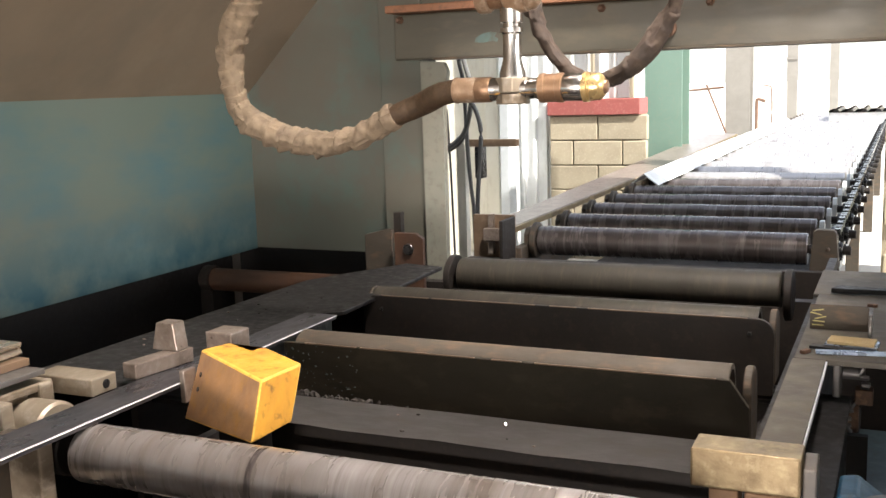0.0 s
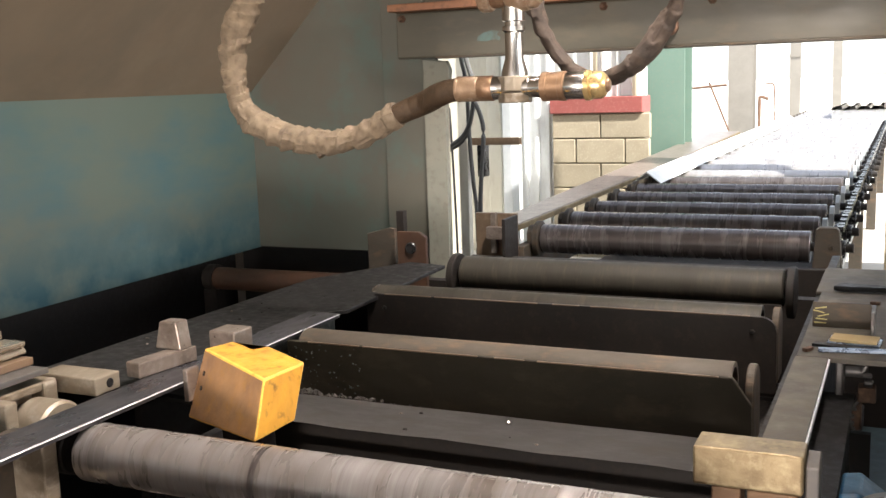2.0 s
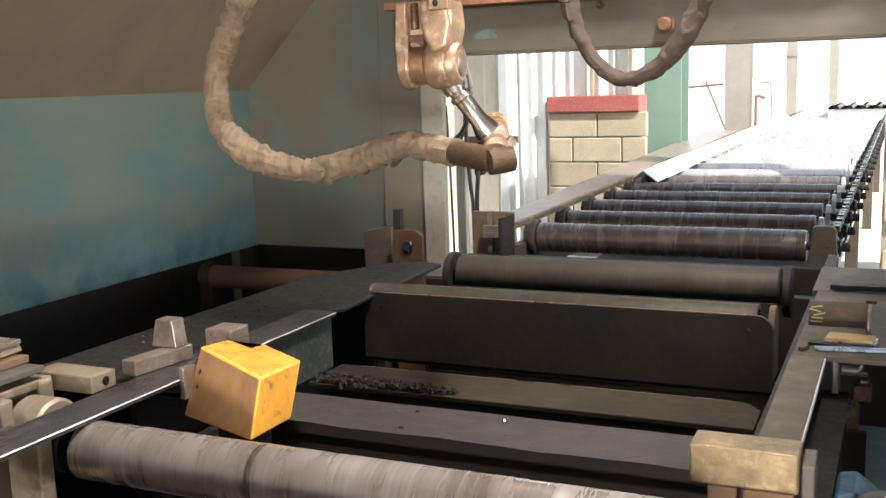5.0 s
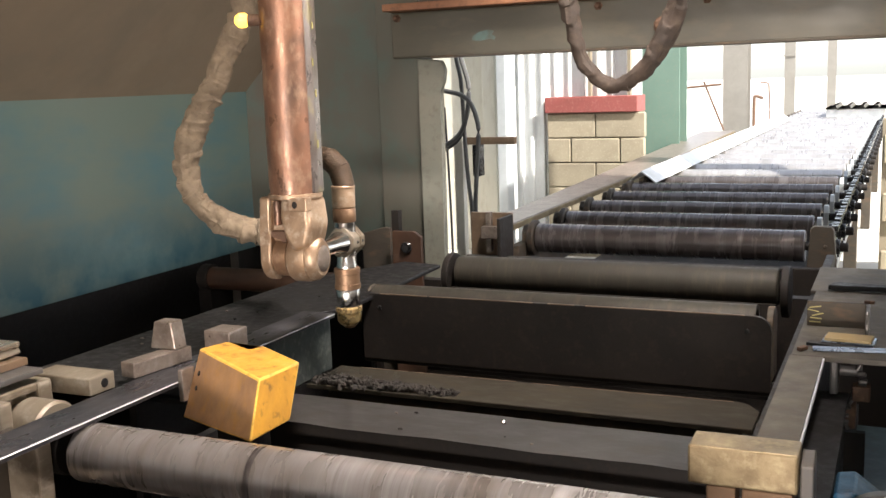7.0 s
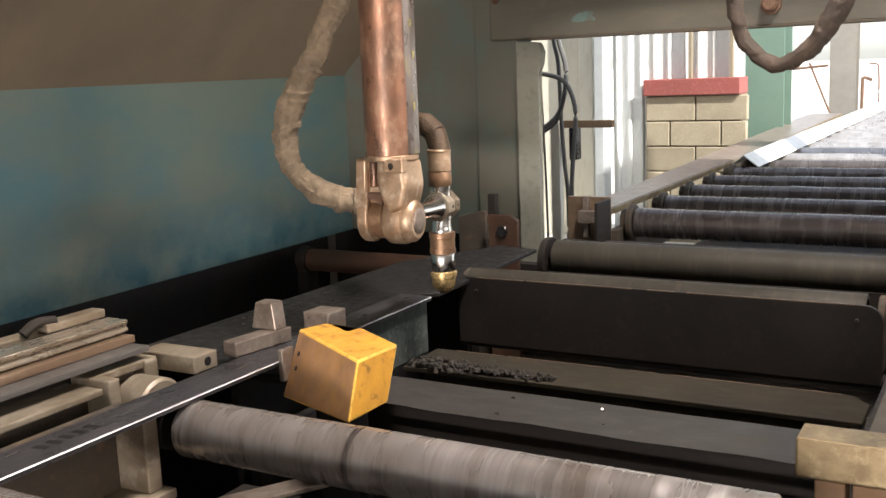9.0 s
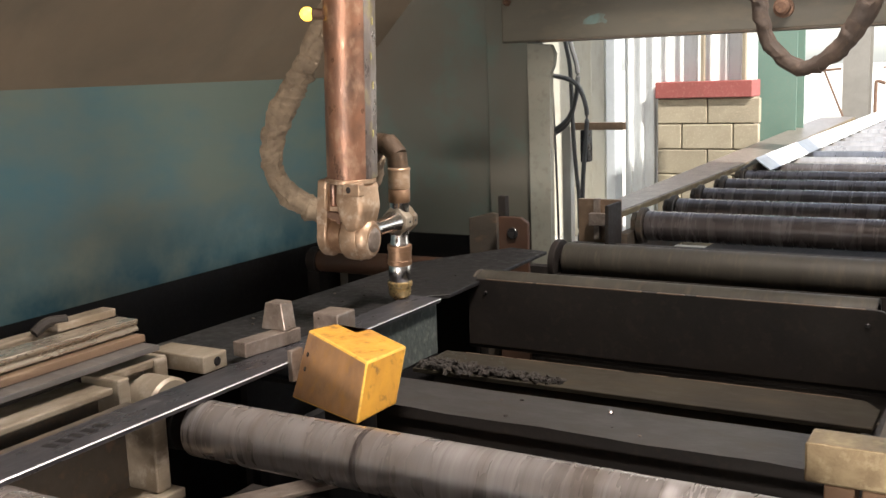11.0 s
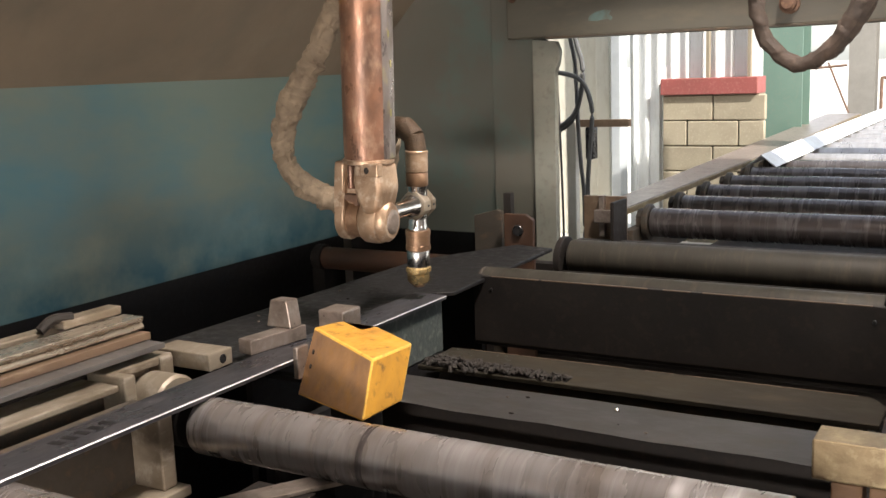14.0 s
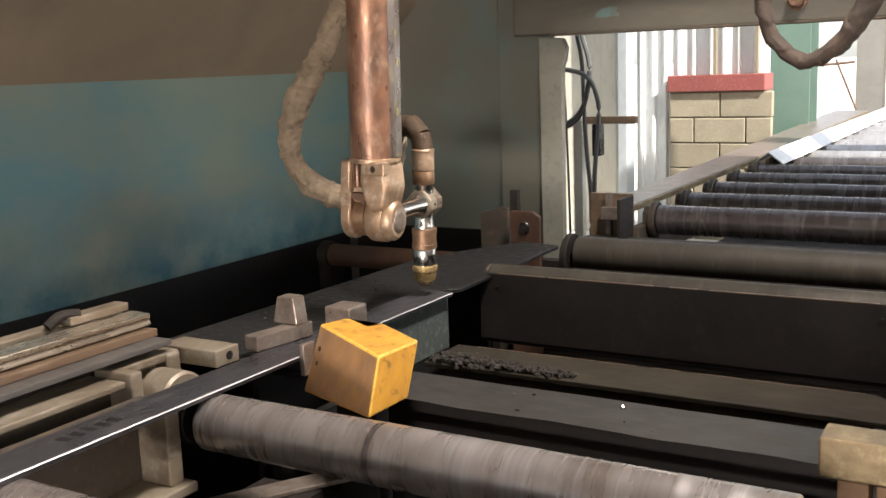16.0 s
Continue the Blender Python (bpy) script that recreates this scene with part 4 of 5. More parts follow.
def flap(y0, x0, x1, corner, label, slag):
    """Tilting flap: front plate, roller tube behind it, end cheeks. Turns about a shaft low behind the plate."""
    piv = (-0.8, y0 + 0.07, 0.63)
    t = thing("tilting_flap", label, "flap", piv, "tilting flaps of the cutting table")
    bm = bmesh.new()
    if corner == "cut":
        pts = [(x0, 0.66), (x1, 0.66), (x1, 0.785), (x1 - 0.038, 0.84), (x0, 0.84)]
    else:
        pts = [(x0, 0.64), (x1, 0.64)] + [(x1 - 0.04 + 0.04 * math.cos(a), 0.80 + 0.04 * math.sin(a)) for a in (0, 0.4, 0.8, 1.2, 1.57)] + [(x0 + 0.03, 0.84), (x0, 0.81)]
    prism(bm, pts, "y", y0, y0 + 0.012, bevel=0.0015, seg=1)
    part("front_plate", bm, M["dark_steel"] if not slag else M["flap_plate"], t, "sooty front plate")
    span = x1 - x0 - 0.09
    # pale broken strips: chipped edge and the highlight along it
    for lo_, hi_ in ((0.02, 0.16), (0.17, 0.46), (0.50, 0.57), (0.60, 0.985)):
        part("worn_edge", B(x0 + 0.04 + span * lo_, x0 + 0.04 + span * hi_, y0 - 0.0004, y0 + 0.003, 0.8385, 0.8412), M["rail_brown"], t, "chipped edge with its highlight in the colour")
    bm = bmesh.new()
    lathe(bm, (x0 + 0.01, y0 + 0.08, 0.797), (x1 - 0.045, y0 + 0.08, 0.797), [(0, 0.03), (0, 0.055), (x1 - x0 - 0.055, 0.055), (x1 - x0 - 0.055, 0.043), (x1 - x0 - 0.075, 0.043)], 32)
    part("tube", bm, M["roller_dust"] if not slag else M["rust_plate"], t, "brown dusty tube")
    for x, th in ((x1 - 0.018, 0.018),) if slag else ((x1 - 0.018, 0.018), (x0 - 0.012, 0.012)):
        bm = bmesh.new()
        c = [(y0 + 0.085 + 0.05 * math.cos(a), 0.80 + 0.05 * math.sin(a)) for a in [k * math.pi / 8 for k in range(9)]]
        prism(bm, c + [(y0 + 0.035, 0.66), (y0 + 0.135, 0.66)], "x", x, x + th, bevel=0.003, seg=1)
        part("end_cheek", bm, M["rust_plate"], t)
    bm = bmesh.new()
    rod(bm, (x0 - 0.03, y0 + 0.07, 0.63), (x1 + 0.05, y0 + 0.07, 0.63), 0.02, 16)
    part("pivot_shaft", bm, M["dark_steel"], t)
    for hx in () if slag else (x1 - 0.06, x0 + 0.06):
        bm = bmesh.new()
        rod(bm, (hx, y0 - 0.003, 0.80), (hx, y0 + 0.002, 0.80), 0.006, 10)
        part("bolt", bm, M["grease"], t)
    return t


flap_1 = flap(2.052, -1.372, -0.268, "cut", "sooty tilting flap with cut corner and a crust of slag", True)
flap_2 = flap(2.612, -1.455, -0.282, "round", "sooty upright tilting flap with rounded corners", False)

# slag crust on the moving flap, spreading over its plate
rng = random.Random(7)
bm = bmesh.new()
for k in range(520):
    u = rng.random() ** 0.85
    x = -1.366 + 0.40 * u + rng.uniform(-0.004, 0.01)
    z = min(0.712, max(0.665, 0.692 - 0.006 * u + rng.gauss(0, 1) * (0.014 - 0.007 * u)))
    s = rng.uniform(0.004, 0.010) * (1.2 - 0.5 * u)
    m = Matrix.Translation((x, 2.0515 - rng.uniform(0, 0.012) * (1.1 - 0.4 * u), z)) @ Euler((rng.uniform(0, 6), rng.uniform(0, 6), rng.uniform(0, 6))).to_matrix().to_4x4() @ Matrix.Diagonal((s * rng.uniform(0.8, 2.4), s, s * rng.uniform(0.5, 1.1), 1))
    bmesh.ops.create_icosphere(bm, subdivisions=1, radius=1, matrix=m)
for v in bm.verts:
    v.co += Vector((rng.uniform(-1, 1), rng.uniform(-1, 1), rng.uniform(-1, 1))) * 0.0016
tagged(part("slag_crust", bm, M["slag"], flap_1, "lumpy dark slag crust"), kind="stuff")

# light spatter stuck to the flap's end beside the crust
bm = bmesh.new()
for k in range(90):
    r = rng.uniform(0.0008, 0.0024)
    m = Matrix.Translation((-1.366 + 0.20 * rng.random() ** 1.7, 2.0515, rng.uniform(0.68, 0.835))) @ Matrix.Diagonal((r * rng.uniform(0.8, 1.8), r * 0.6, r * rng.uniform(0.8, 1.4), 1))
    bmesh.ops.create_icosphere(bm, subdivisions=1, radius=1, matrix=m)
tagged(part("spatter", bm, M["slag_green"], flap_1, "pale specks of spatter"), kind="stuff")

# right-hand table edge
edge = thing("table_edge_rail", "flat steel edge rail beside the rollers", "rail", (-0.17, 1.9, 0))
part("flat_bar", B(-0.203, -0.135, 1.60, 2.23, 0.838, 0.850, bevel=0.002), M["shelf_steel"], edge)
part("bright_edge", B(-0.1345, -0.1315, 1.62, 2.22, 0.8385, 0.8495), M["bright"], edge, "bright ground edge")
part("web", B(-0.180, -0.160, 1.60, 3.2, 0.42, 0.838), M["dark_steel"], edge)
part("lower_ledge", B(-0.16, -0.085, 1.30, 2.3, 0.745, 0.755, bevel=0.002), M["black_steel"], edge)
part("lower_face", B(-0.16, -0.092, 1.30, 2.3, 0.42, 0.744), M["black_steel"], edge)
post = thing("stop_block", "rust-filmed brassy steel stop block on two posts", "stop block", (-0.21, 1.6, 0.3))
part("head", B(-0.297, -0.128, 1.585, 1.66, 0.797, 0.862, bevel=0.004), M["gold"], post)
part("post", B(-0.268, -0.222, 1.588, 1.64, 0.34, 0.796, bevel=0.003), M["wood"], post)
part("post", B(-0.212, -0.135, 1.588, 1.64, 0.34, 0.796, bevel=0.003), M["wood"], post)
part("side_plate", prism(bmesh.new(), [(1.60, 0.72), (1.66, 0.72), (1.66, 0.84), (1.645, 0.855), (1.60, 0.84)], "x", -0.126, -0.105, bevel=0.003), M["plate_steel"], post)

shelf = thing("side_shelf", "flat sooty steel shelf beside the conveyor", "shelf", (0.1, 2.6, 0))
part("top", B(-0.2, 0.9, 2.232, 2.92, 0.838, 0.850, bevel=0.002), M["shelf_steel"], shelf)
part("top", B(-0.215, 0.9, 2.93, 3.3, 0.838, 0.848, bevel=0.002), M["shelf_steel"], shelf)
part("apron", B(-0.19, 0.9, 2.26, 3.45, 0.0, 0.30), M["tealfloor"], shelf)
for x in (0.45, 0.85):
    part("leg", B(x, x + 0.05, 2.6, 2.65, 0.0, 0.838), M["dark_steel"], shelf)
br = thing("angle_bracket", "dark steel angle bracket with yellow chalk marks", "bracket", (-0.12, 2.5, 0.85))
part("upright", prism(bmesh.new(), [(-0.19, 0.851), (-0.055, 0.851), (-0.055, 0.90), (-0.066, 0.911), (-0.19, 0.911)], "y", 2.50, 2.508, bevel=0.002), M["rust_plate"], br)
part("flange", prism(bmesh.new(), [(2.50, 0.851), (2.42, 0.851), (2.42, 0.88), (2.44, 0.905), (2.50, 0.911)], "x", -0.060, -0.052, bevel=0.002), M["plate_steel"], br)
rng = random.Random(3)
for k in range(5):
    m = pose(-0.172 + rng.uniform(-0.004, 0.012), 2.4985, 0.862 + 0.009 * k, 0, rng.uniform(-18, 18), 0)
    part("chalk_mark", box(bmesh.new(), -0.013, 0.013, -0.0008, 0.0006, -0.0014, 0.0014, m=m), M["chalk"], br, "yellow chalk scribble")
book = thing("clipboard", "worn yellow paper pad in a metal clip", "clipboard", (-0.08, 2.32, 0.852))
part("pad", box(bmesh.new(), -0.048, 0.048, -0.028, 0.028, 0.008, 0.014, m=pose(-0.09, 2.36, 0.851, 0, 0, -6)), M["paper"], book)
part("clip", box(bmesh.new(), -0.054, 0.054, -0.034, 0.034, 0.0005, 0.0075, bevel=0.001, m=pose(-0.09, 2.36, 0.851, 0, 0, -6)), M["blue_steel"], book, "bluish metal clip frame")
ruler = solid("steel_square", box(bmesh.new(), -0.075, 0.075, -0.008, 0.008, 0.0005, 0.008, bevel=0.001, m=pose(-0.085, 2.285, 0.851, 0, 0, 8)), M["blue_steel"], "bright steel square lying on the shelf", "measuring tool")
solid("steel_offcut", box(bmesh.new(), -0.06, 0.06, -0.012, 0.012, 0.0005, 0.007, bevel=0.001, m=pose(-0.115, 2.31, 0.851, 0, 0, -14)), M["black_steel"], "dark flat steel offcut on the shelf", "offcut")
solid("paper_pad", box(bmesh.new(), -0.05, 0.05, -0.035, 0.035, 0.0005, 0.012, m=pose(0.04, 2.36, 0.851, 0, 0, -6)), M["paper"], "worn yellow paper pad on the shelf", "paper pad")
solid("steel_tongs", prism(bmesh.new(), [(-0.17, 2.93), (-0.155, 2.98), (-0.05, 2.96), (0.1, 2.97), (0.1, 2.93), (-0.04, 2.93), (-0.145, 2.925)], "z", 0.853, 0.866, bevel=0.003), M["black_steel"], "long dark steel pincers lying on the shelf", "tool")
for x, y, rz in ((-0.13, 2.55, 30), (-0.06, 2.78, -10), (-0.18, 2.27, 60)):
    solid("steel_scrap", box(bmesh.new(), -0.012, 0.012, -0.006, 0.006, 0.0005, 0.008, bevel=0.001, m=pose(x, y, 0.851, 0, 0, rz)), M["rust"], "small rusty steel scrap on the shelf", "scrap", group="scraps on the shelf")

# linkage and drive below the shelf
link = thing("drive_linkage", "rusty chain linkage hanging under the shelf", "linkage", (-0.09, 2.3, 0.3))
bm = bmesh.new()
prism(bm, [(2.29, 0.655), (2.35, 0.655), (2.36, 0.70), (2.36, 0.836), (2.28, 0.836), (2.28, 0.70)], "x", -0.124, -0.108, bevel=0.004)
part("side_plate", bm, M["plate_steel"], link)
bm = bmesh.new()
rod(bm, (-0.107, 2.32, 0.70), (-0.07, 2.32, 0.70), 0.032, 16)
part("hub", bm, M["rust"], link)
bm = bmesh.new()
rod(bm, (-0.107, 2.32, 0.80), (-0.06, 2.32, 0.80), 0.013, 12)
part("pin", bm, M["plate_steel"], link)
part("block", B(-0.078, -0.042, 2.28, 2.32, 0.742, 0.775, bevel=0.003), M["rust"], link, "rusty red block")
bm = bmesh.new()
for k in range(12):
    a = k * 0.5
    m = pose(-0.075 + 0.018 * math.sin(a), 2.30 + 0.01 * math.cos(a * 2), 0.825 - 0.013 * k, 30 * k, 0, 90 * (k % 2))
    box(bm, -0.009, 0.009, -0.004, 0.004, -0.009, 0.009, bevel=0.002, seg=1, m=m)
part("chain", bm, M["plate_steel"], link, "greyed chain")
part("hanger", B(-0.11, -0.05, 2.315, 2.335, 0.0, 0.66), M["dark_steel"], link)
base = setting("machine_plinth", B(-0.08, 1.2, 1.2, 2.55, 0.0, 0.46), M["tealfloor"], "dark teal machine plinth beside the table")
pump = thing("blue_motor", "blue enamelled motor housing with a grey wheel", "motor", (0.0, 1.7, 0.46))
bm = bmesh.new()
prism(bm, [(-0.085, 0.46), (0.10, 0.46), (0.10, 0.68), (0.0, 0.745), (-0.05, 0.785), (-0.08, 0.78)], "y", 1.66, 1.76, bevel=0.006)
part("housing", bm, M["blue"], pump)
bm = bmesh.new()
lathe(bm, (0.0, 1.62, 0.725), (0.0, 1.655, 0.725), [(0, 0.045), (0.0, 0.068), (0.008, 0.074), (0.027, 0.074), (0.035, 0.068)], 32)
part("wheel", bm, M["plate_steel"], pump, "grey rimmed wheel")
part("bracket", B(-0.02, 0.02, 1.60, 1.665, 0.46, 0.70), M["dark_steel"], pump)
column("column_5", 0.02, 0.31, 6.3, 4.2, M["green"], "green painted steel column beside the conveyor")
wall2 = setting("wall_block_east", B(-0.12, 2.2, 7.6, 7.8, 0, 1.1), M["mortar"], "low cream concrete block wall")
for row in range(5):
    for k in range(5):
        piece("block", full, wall2, (0.09 + 0.405 * k + (0.2 if row % 2 else 0), 7.58, 0.1 + 0.2 * row))

# ---- left of the table: bed, slides, clamps ----
bed = thing("table_bed", "black sooty steel table bed", "table bed", (-1.7, 2.4, 0))
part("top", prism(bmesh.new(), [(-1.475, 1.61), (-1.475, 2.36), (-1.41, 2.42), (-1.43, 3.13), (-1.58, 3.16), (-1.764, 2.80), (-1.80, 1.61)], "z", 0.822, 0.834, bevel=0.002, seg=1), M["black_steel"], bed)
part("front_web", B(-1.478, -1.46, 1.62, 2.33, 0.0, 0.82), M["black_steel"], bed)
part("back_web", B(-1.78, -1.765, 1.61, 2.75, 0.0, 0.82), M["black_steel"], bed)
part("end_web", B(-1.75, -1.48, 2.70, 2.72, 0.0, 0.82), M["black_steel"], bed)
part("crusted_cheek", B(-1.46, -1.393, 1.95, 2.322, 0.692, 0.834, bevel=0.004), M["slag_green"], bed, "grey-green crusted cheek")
work = thing("flat_bar_workpiece", "blue-black flat steel bar with a bright cut edge", "steel bar", (-1.42, 1.2, 0.838))
part("bar", B(-1.470, -1.3725, -0.6, 2.312, 0.8385, 0.850, bevel=0.001, seg=1), M["bar"], work)
part("cut_edge", prism(bmesh.new(), [(-1.3722, 0.8462), (-1.3710, 0.8462), (-1.3705, 0.8472), (-1.3722, 0.8490)], "y", -0.6, 2.311), M["bright"], work, "bright cut edge")
for k in range(5):
    m = pose(-1.425 + 0.002 * (k % 2), 1.085 + 0.027 * k, 0.8504, 0, 0, 12)
    part("stamp_mark", box(bmesh.new(), -0.014, 0.014, -0.0075, 0.0075, 0, 0.0004, m=m), M["black_steel"], work, "dark smudged mark")


# stepped clamp: base along the bar and a trapezoid jaw on it
step = thing("clamp_jaw", "ground steel clamp jaw on a stepped base", "clamp", (-1.50, 1.7, 0.851))
part("base", box(bmesh.new(), -0.021, 0.021, -0.085, 0.082, 0, 0.034, bevel=0.003, m=pose(-1.478, 1.722, 0.8508, 0, 0, -8)), M["block"], step)
part("jaw", prism(bmesh.new(), [(-1.521, 0.885), (-1.450, 0.885), (-1.458, 0.948), (-1.505, 0.948)], "y", 1.75, 1.790, bevel=0.003), M["block"], step)
jaw2 = solid("clamp_block", B(-1.434, -1.362, 1.83, 1.90, 0.8508, 0.913, bevel=0.004), M["block"], "ground steel clamp block on the flat bar", "clamp", (-1.36, 1.86, 0.85))
stop = thing("stop_finger", "grey steel stop finger beside the flat bar", "clamp", (-1.335, 1.68, 0.34))
part("finger", B(-1.3718, -1.359, 1.655, 1.695, 0.805, 0.874, bevel=0.002), M["block"], stop)
part("arm", B(-1.459, -1.3605, 1.665, 1.69, 0.795, 0.8048), M["black_steel"], stop)

yb = thing("yellow_clamp_head", "chipped yellow painted clamp head with a notched top", "clamp head", (-1.2, 1.65, 0.34))
TOP = [(-1.092, 1.55), (-1.083, 1.68), (-1.223, 1.765), (-1.237, 1.722), (-1.33, 1.773), (-1.351, 1.708)]
LOW = [(-1.087, 1.50), (-1.078, 1.625), (-1.215, 1.705), (-1.225, 1.68), (-1.352, 1.735), (-1.369, 1.658)]
bm = bmesh.new()
lo = [bm.verts.new((x, y, (0.801, 0.805, 0.79, 0.788, 0.772, 0.769)[k])) for k, (x, y) in enumerate(LOW)]
hi = [bm.verts.new((x, y, 0.909)) for x, y in TOP]
bm.faces.new(lo[::-1])
bm.faces.new(hi)
for k in range(6):
    side = bm.faces.new((lo[k], lo[(k + 1) % 6], hi[(k + 1) % 6], hi[k]))
    side.material_index = 1 if k == 5 else 0  # the front is browner: stain, with its shade in the colour
bmesh.ops.triangulate(bm, faces=[f for f in bm.faces if len(f.verts) > 4])
# bevels get a brighter yellow, for rubbed paint and edge highlights alike
bmesh.ops.bevel(bm, geom=[e for e in bm.edges if e.calc_face_angle(0) > 0.3], offset=0.0045, segments=2, affect="EDGES", profile=0.5, material=2)
housing = part("housing", bm, M["yellow"], yb)
housing.data.materials.append(M["stained_shaded"])
housing.data.materials.append(M["yellow_edge"])
face_tl, face_tr = Vector((*TOP[5], 0.909)), Vector((*TOP[0], 0.909))
face_bl, face_br = Vector((*LOW[5], 0.769)), Vector((*LOW[0], 0.801))
face_out = (face_tr - face_tl).cross(face_bl - face_tl).normalized()
face_out = face_out if face_out.y < 0 else -face_out
for across, down in ((0.09, 0.33), (0.10, 0.54)):
    p = face_tl.lerp(face_tr, across).lerp(face_bl.lerp(face_br, across), down)
    part("hole", rod(bmesh.new(), p - face_out * 0.006, p + face_out * 0.0012, 0.0055, 12, chamfer=0.0005), M["grease"], yb)
part("stem", B(-1.27, -1.17, 1.64, 1.69, 0.34, 0.80, bevel=0.004), M["black_steel"], yb)

# slides with machined ways, running along the table
slide = thing("machine_slide", "machined steel slide ways with long rails", "machine slide", (-1.72, 1.3, 0))
part("base_rail", B(-1.70, -1.606, -0.4, 1.55, 0.888, 0.900, bevel=0.002), M["plate_steel"], slide)
part("middle_rail", B(-1.72, -1.652, -0.4, 1.555, 0.901, 0.917, bevel=0.002), M["rail_brown"], slide)
part("way", prism(bmesh.new(), [(-1.735, 0.921), (-1.675, 0.921), (-1.675, 0.928), (-1.685, 0.934), (-1.675, 0.940), (-1.675, 0.948), (-1.735, 0.948)], "y", -0.4, 1.56, bevel=0.0015, seg=1), M["way"], slide, "bright ground guide way")
part("top_rail", B(-1.80, -1.762, -0.4, 1.56, 0.90, 0.952, bevel=0.004), M["casting"], slide)
part("carriage", B(-1.775, -1.735, 1.40, 1.555, 0.949, 0.968, bevel=0.003), M["casting"], slide)
bm = bmesh.new()
pipe(bm, [(-1.76, 1.36, 0.955), (-1.755, 1.39, 0.972), (-1.745, 1.43, 0.97)], 0.011, 12, 10)
part("grease_line", bm, M["dark_steel"], slide)
part("pedestal", B(-1.79, -1.68, -0.4, 1.48, 0.0, 0.884), M["dark_steel"], slide)
slide.location += Vector((0, -0.03, -0.003))
frame_ = thing("cast_side_frame", "cast steel side frame with ribs around a wheel", "machine frame", (-1.6, 1.3, 0))
part("upper_flange", B(-1.69, -1.575, -0.4, 1.36, 0.838, 0.852, bevel=0.003), M["casting"], frame_)
part("web", B(-1.645, -1.625, -0.4, 1.36, 0.52, 0.838), M["rust_plate"], frame_)
part("lower_flange", B(-1.66, -1.40, -0.4, 1.36, 0.655, 0.675, bevel=0.003), M["casting"], frame_)
part("inner_web", B(-1.52, -1.50, -0.4, 1.34, 0.675, 0.836), M["rust_plate"], frame_)
part("inner_rib", B(-1.50, -1.42, 1.31, 1.345, 0.675, 0.836, bevel=0.004), M["casting"], frame_)
part("end_rib", B(-1.67, -1.56, 1.36, 1.39, 0.50, 0.868, bevel=0.004), M["casting"], frame_)
part("hub_plate", B(-1.70, -1.64, 1.39, 1.54, 0.60, 0.868, bevel=0.006), M["casting"], frame_)
part("bridge", B(-1.69, -1.61, 1.37, 1.542, 0.85, 0.869, bevel=0.004), M["casting"], frame_)
part("cover", B(-1.70, -1.605, 1.50, 1.54, 0.80, 0.868, bevel=0.006), M["casting"], frame_)
bm = bmesh.new()
rod(bm, (-1.645, 1.47, 0.80), (-1.61, 1.47, 0.80), 0.03, 20)
part("boss", bm, M["casting"], frame_)
bm = bmesh.new()
rod(bm, (-1.60, 1.46, 0.785), (-1.52, 1.46, 0.785), 0.065, 36, chamfer=0.006)
part("wheel", bm, M["casting"], frame_, "pale cast wheel")
lug = thing("lug_block", "rusty steel lug with a drilled hole", "lug", (-1.57, 1.63, 0.83))
part("body", B(-1.67, -1.508, 1.546, 1.618, 0.8345, 0.872, bevel=0.003), M["casting"], lug)
bm = bmesh.new()
rod(bm, (-1.515, 1.587, 0.854), (-1.5065, 1.587, 0.854), 0.010, 16, chamfer=0.0005)
part("hole", bm, M["grease"], lug)
brace = solid("cross_strip", B(-1.12, -1.04, 0.5, 1.32, 0.62, 0.63, bevel=0.002), M["plate_steel"], "flat steel strip low between the rollers", "steel strip", (-1.0, 0.9, 0.6))
solid("cross_strip", box(bmesh.new(), -0.17, 0.17, -0.03, 0.03, 0, 0.01, bevel=0.002, m=pose(-1.315, 1.49, 0.615, 0, 0, 58)), M["block"], "pale flat steel strip low under the near roller", "steel strip", (-1.3, 1.5, 0.62))
part("strip_rest", B(-1.39, -1.24, 1.44, 1.54, 0.34, 0.6145), M["dark_steel"], pit)
bm = bmesh.new()
rod(bm, (-1.50, 1.404, 0.782), (-1.425, 1.404, 0.782), 0.05, 24)
solid("roller_bearing", bm, M["dark_steel"], "dark greasy bearing at the roller's end", "bearing", (-1.46, 1.404, 0.782))

# spatter and crumbs
rng = random.Random(21)
for k in range(19):
    if k < 5:
        x, y, z, label, host = rng.uniform(-1.1, -0.3), rng.uniform(1.77, 1.91), 0.7535, "small steel spatter bead on the cover plate", 0
    else:
        x, y, z, label, host = rng.uniform(-1.75, -1.5), rng.uniform(1.9, 2.75), 0.8345, "small steel spatter bead on the table bed", 1
    s = rng.uniform(0.002, 0.004)
    bm = bmesh.new()
    bmesh.ops.create_icosphere(bm, subdivisions=1, radius=1, matrix=Matrix.Translation((x, y, z + s * 0.5)) @ Matrix.Diagonal((s * rng.uniform(1, 2), s, s * 0.6, 1)))
    solid("spatter_bead", bm, M["slag"] if k % 3 else M["block"], label, "spatter", (x, y, z), group="spatter beads")

# things along the booth's back panel
drum = thing("orange_cylinder", "sooty orange hydraulic cylinder lying along the back panel", "hydraulic cylinder", (-2.2, 3.45, 0.7))
bm = bmesh.new()
rod(bm, (-2.52, 3.3, 0.705), (-1.75, 3.3, 0.705), 0.045, 28)
part("barrel", bm, M["orange"], drum)
bm = bmesh.new()
rod(bm, (-2.56, 3.3, 0.705), (-2.515, 3.3, 0.705), 0.055, 28)
part("end_cap", bm, M["dark_steel"], drum)
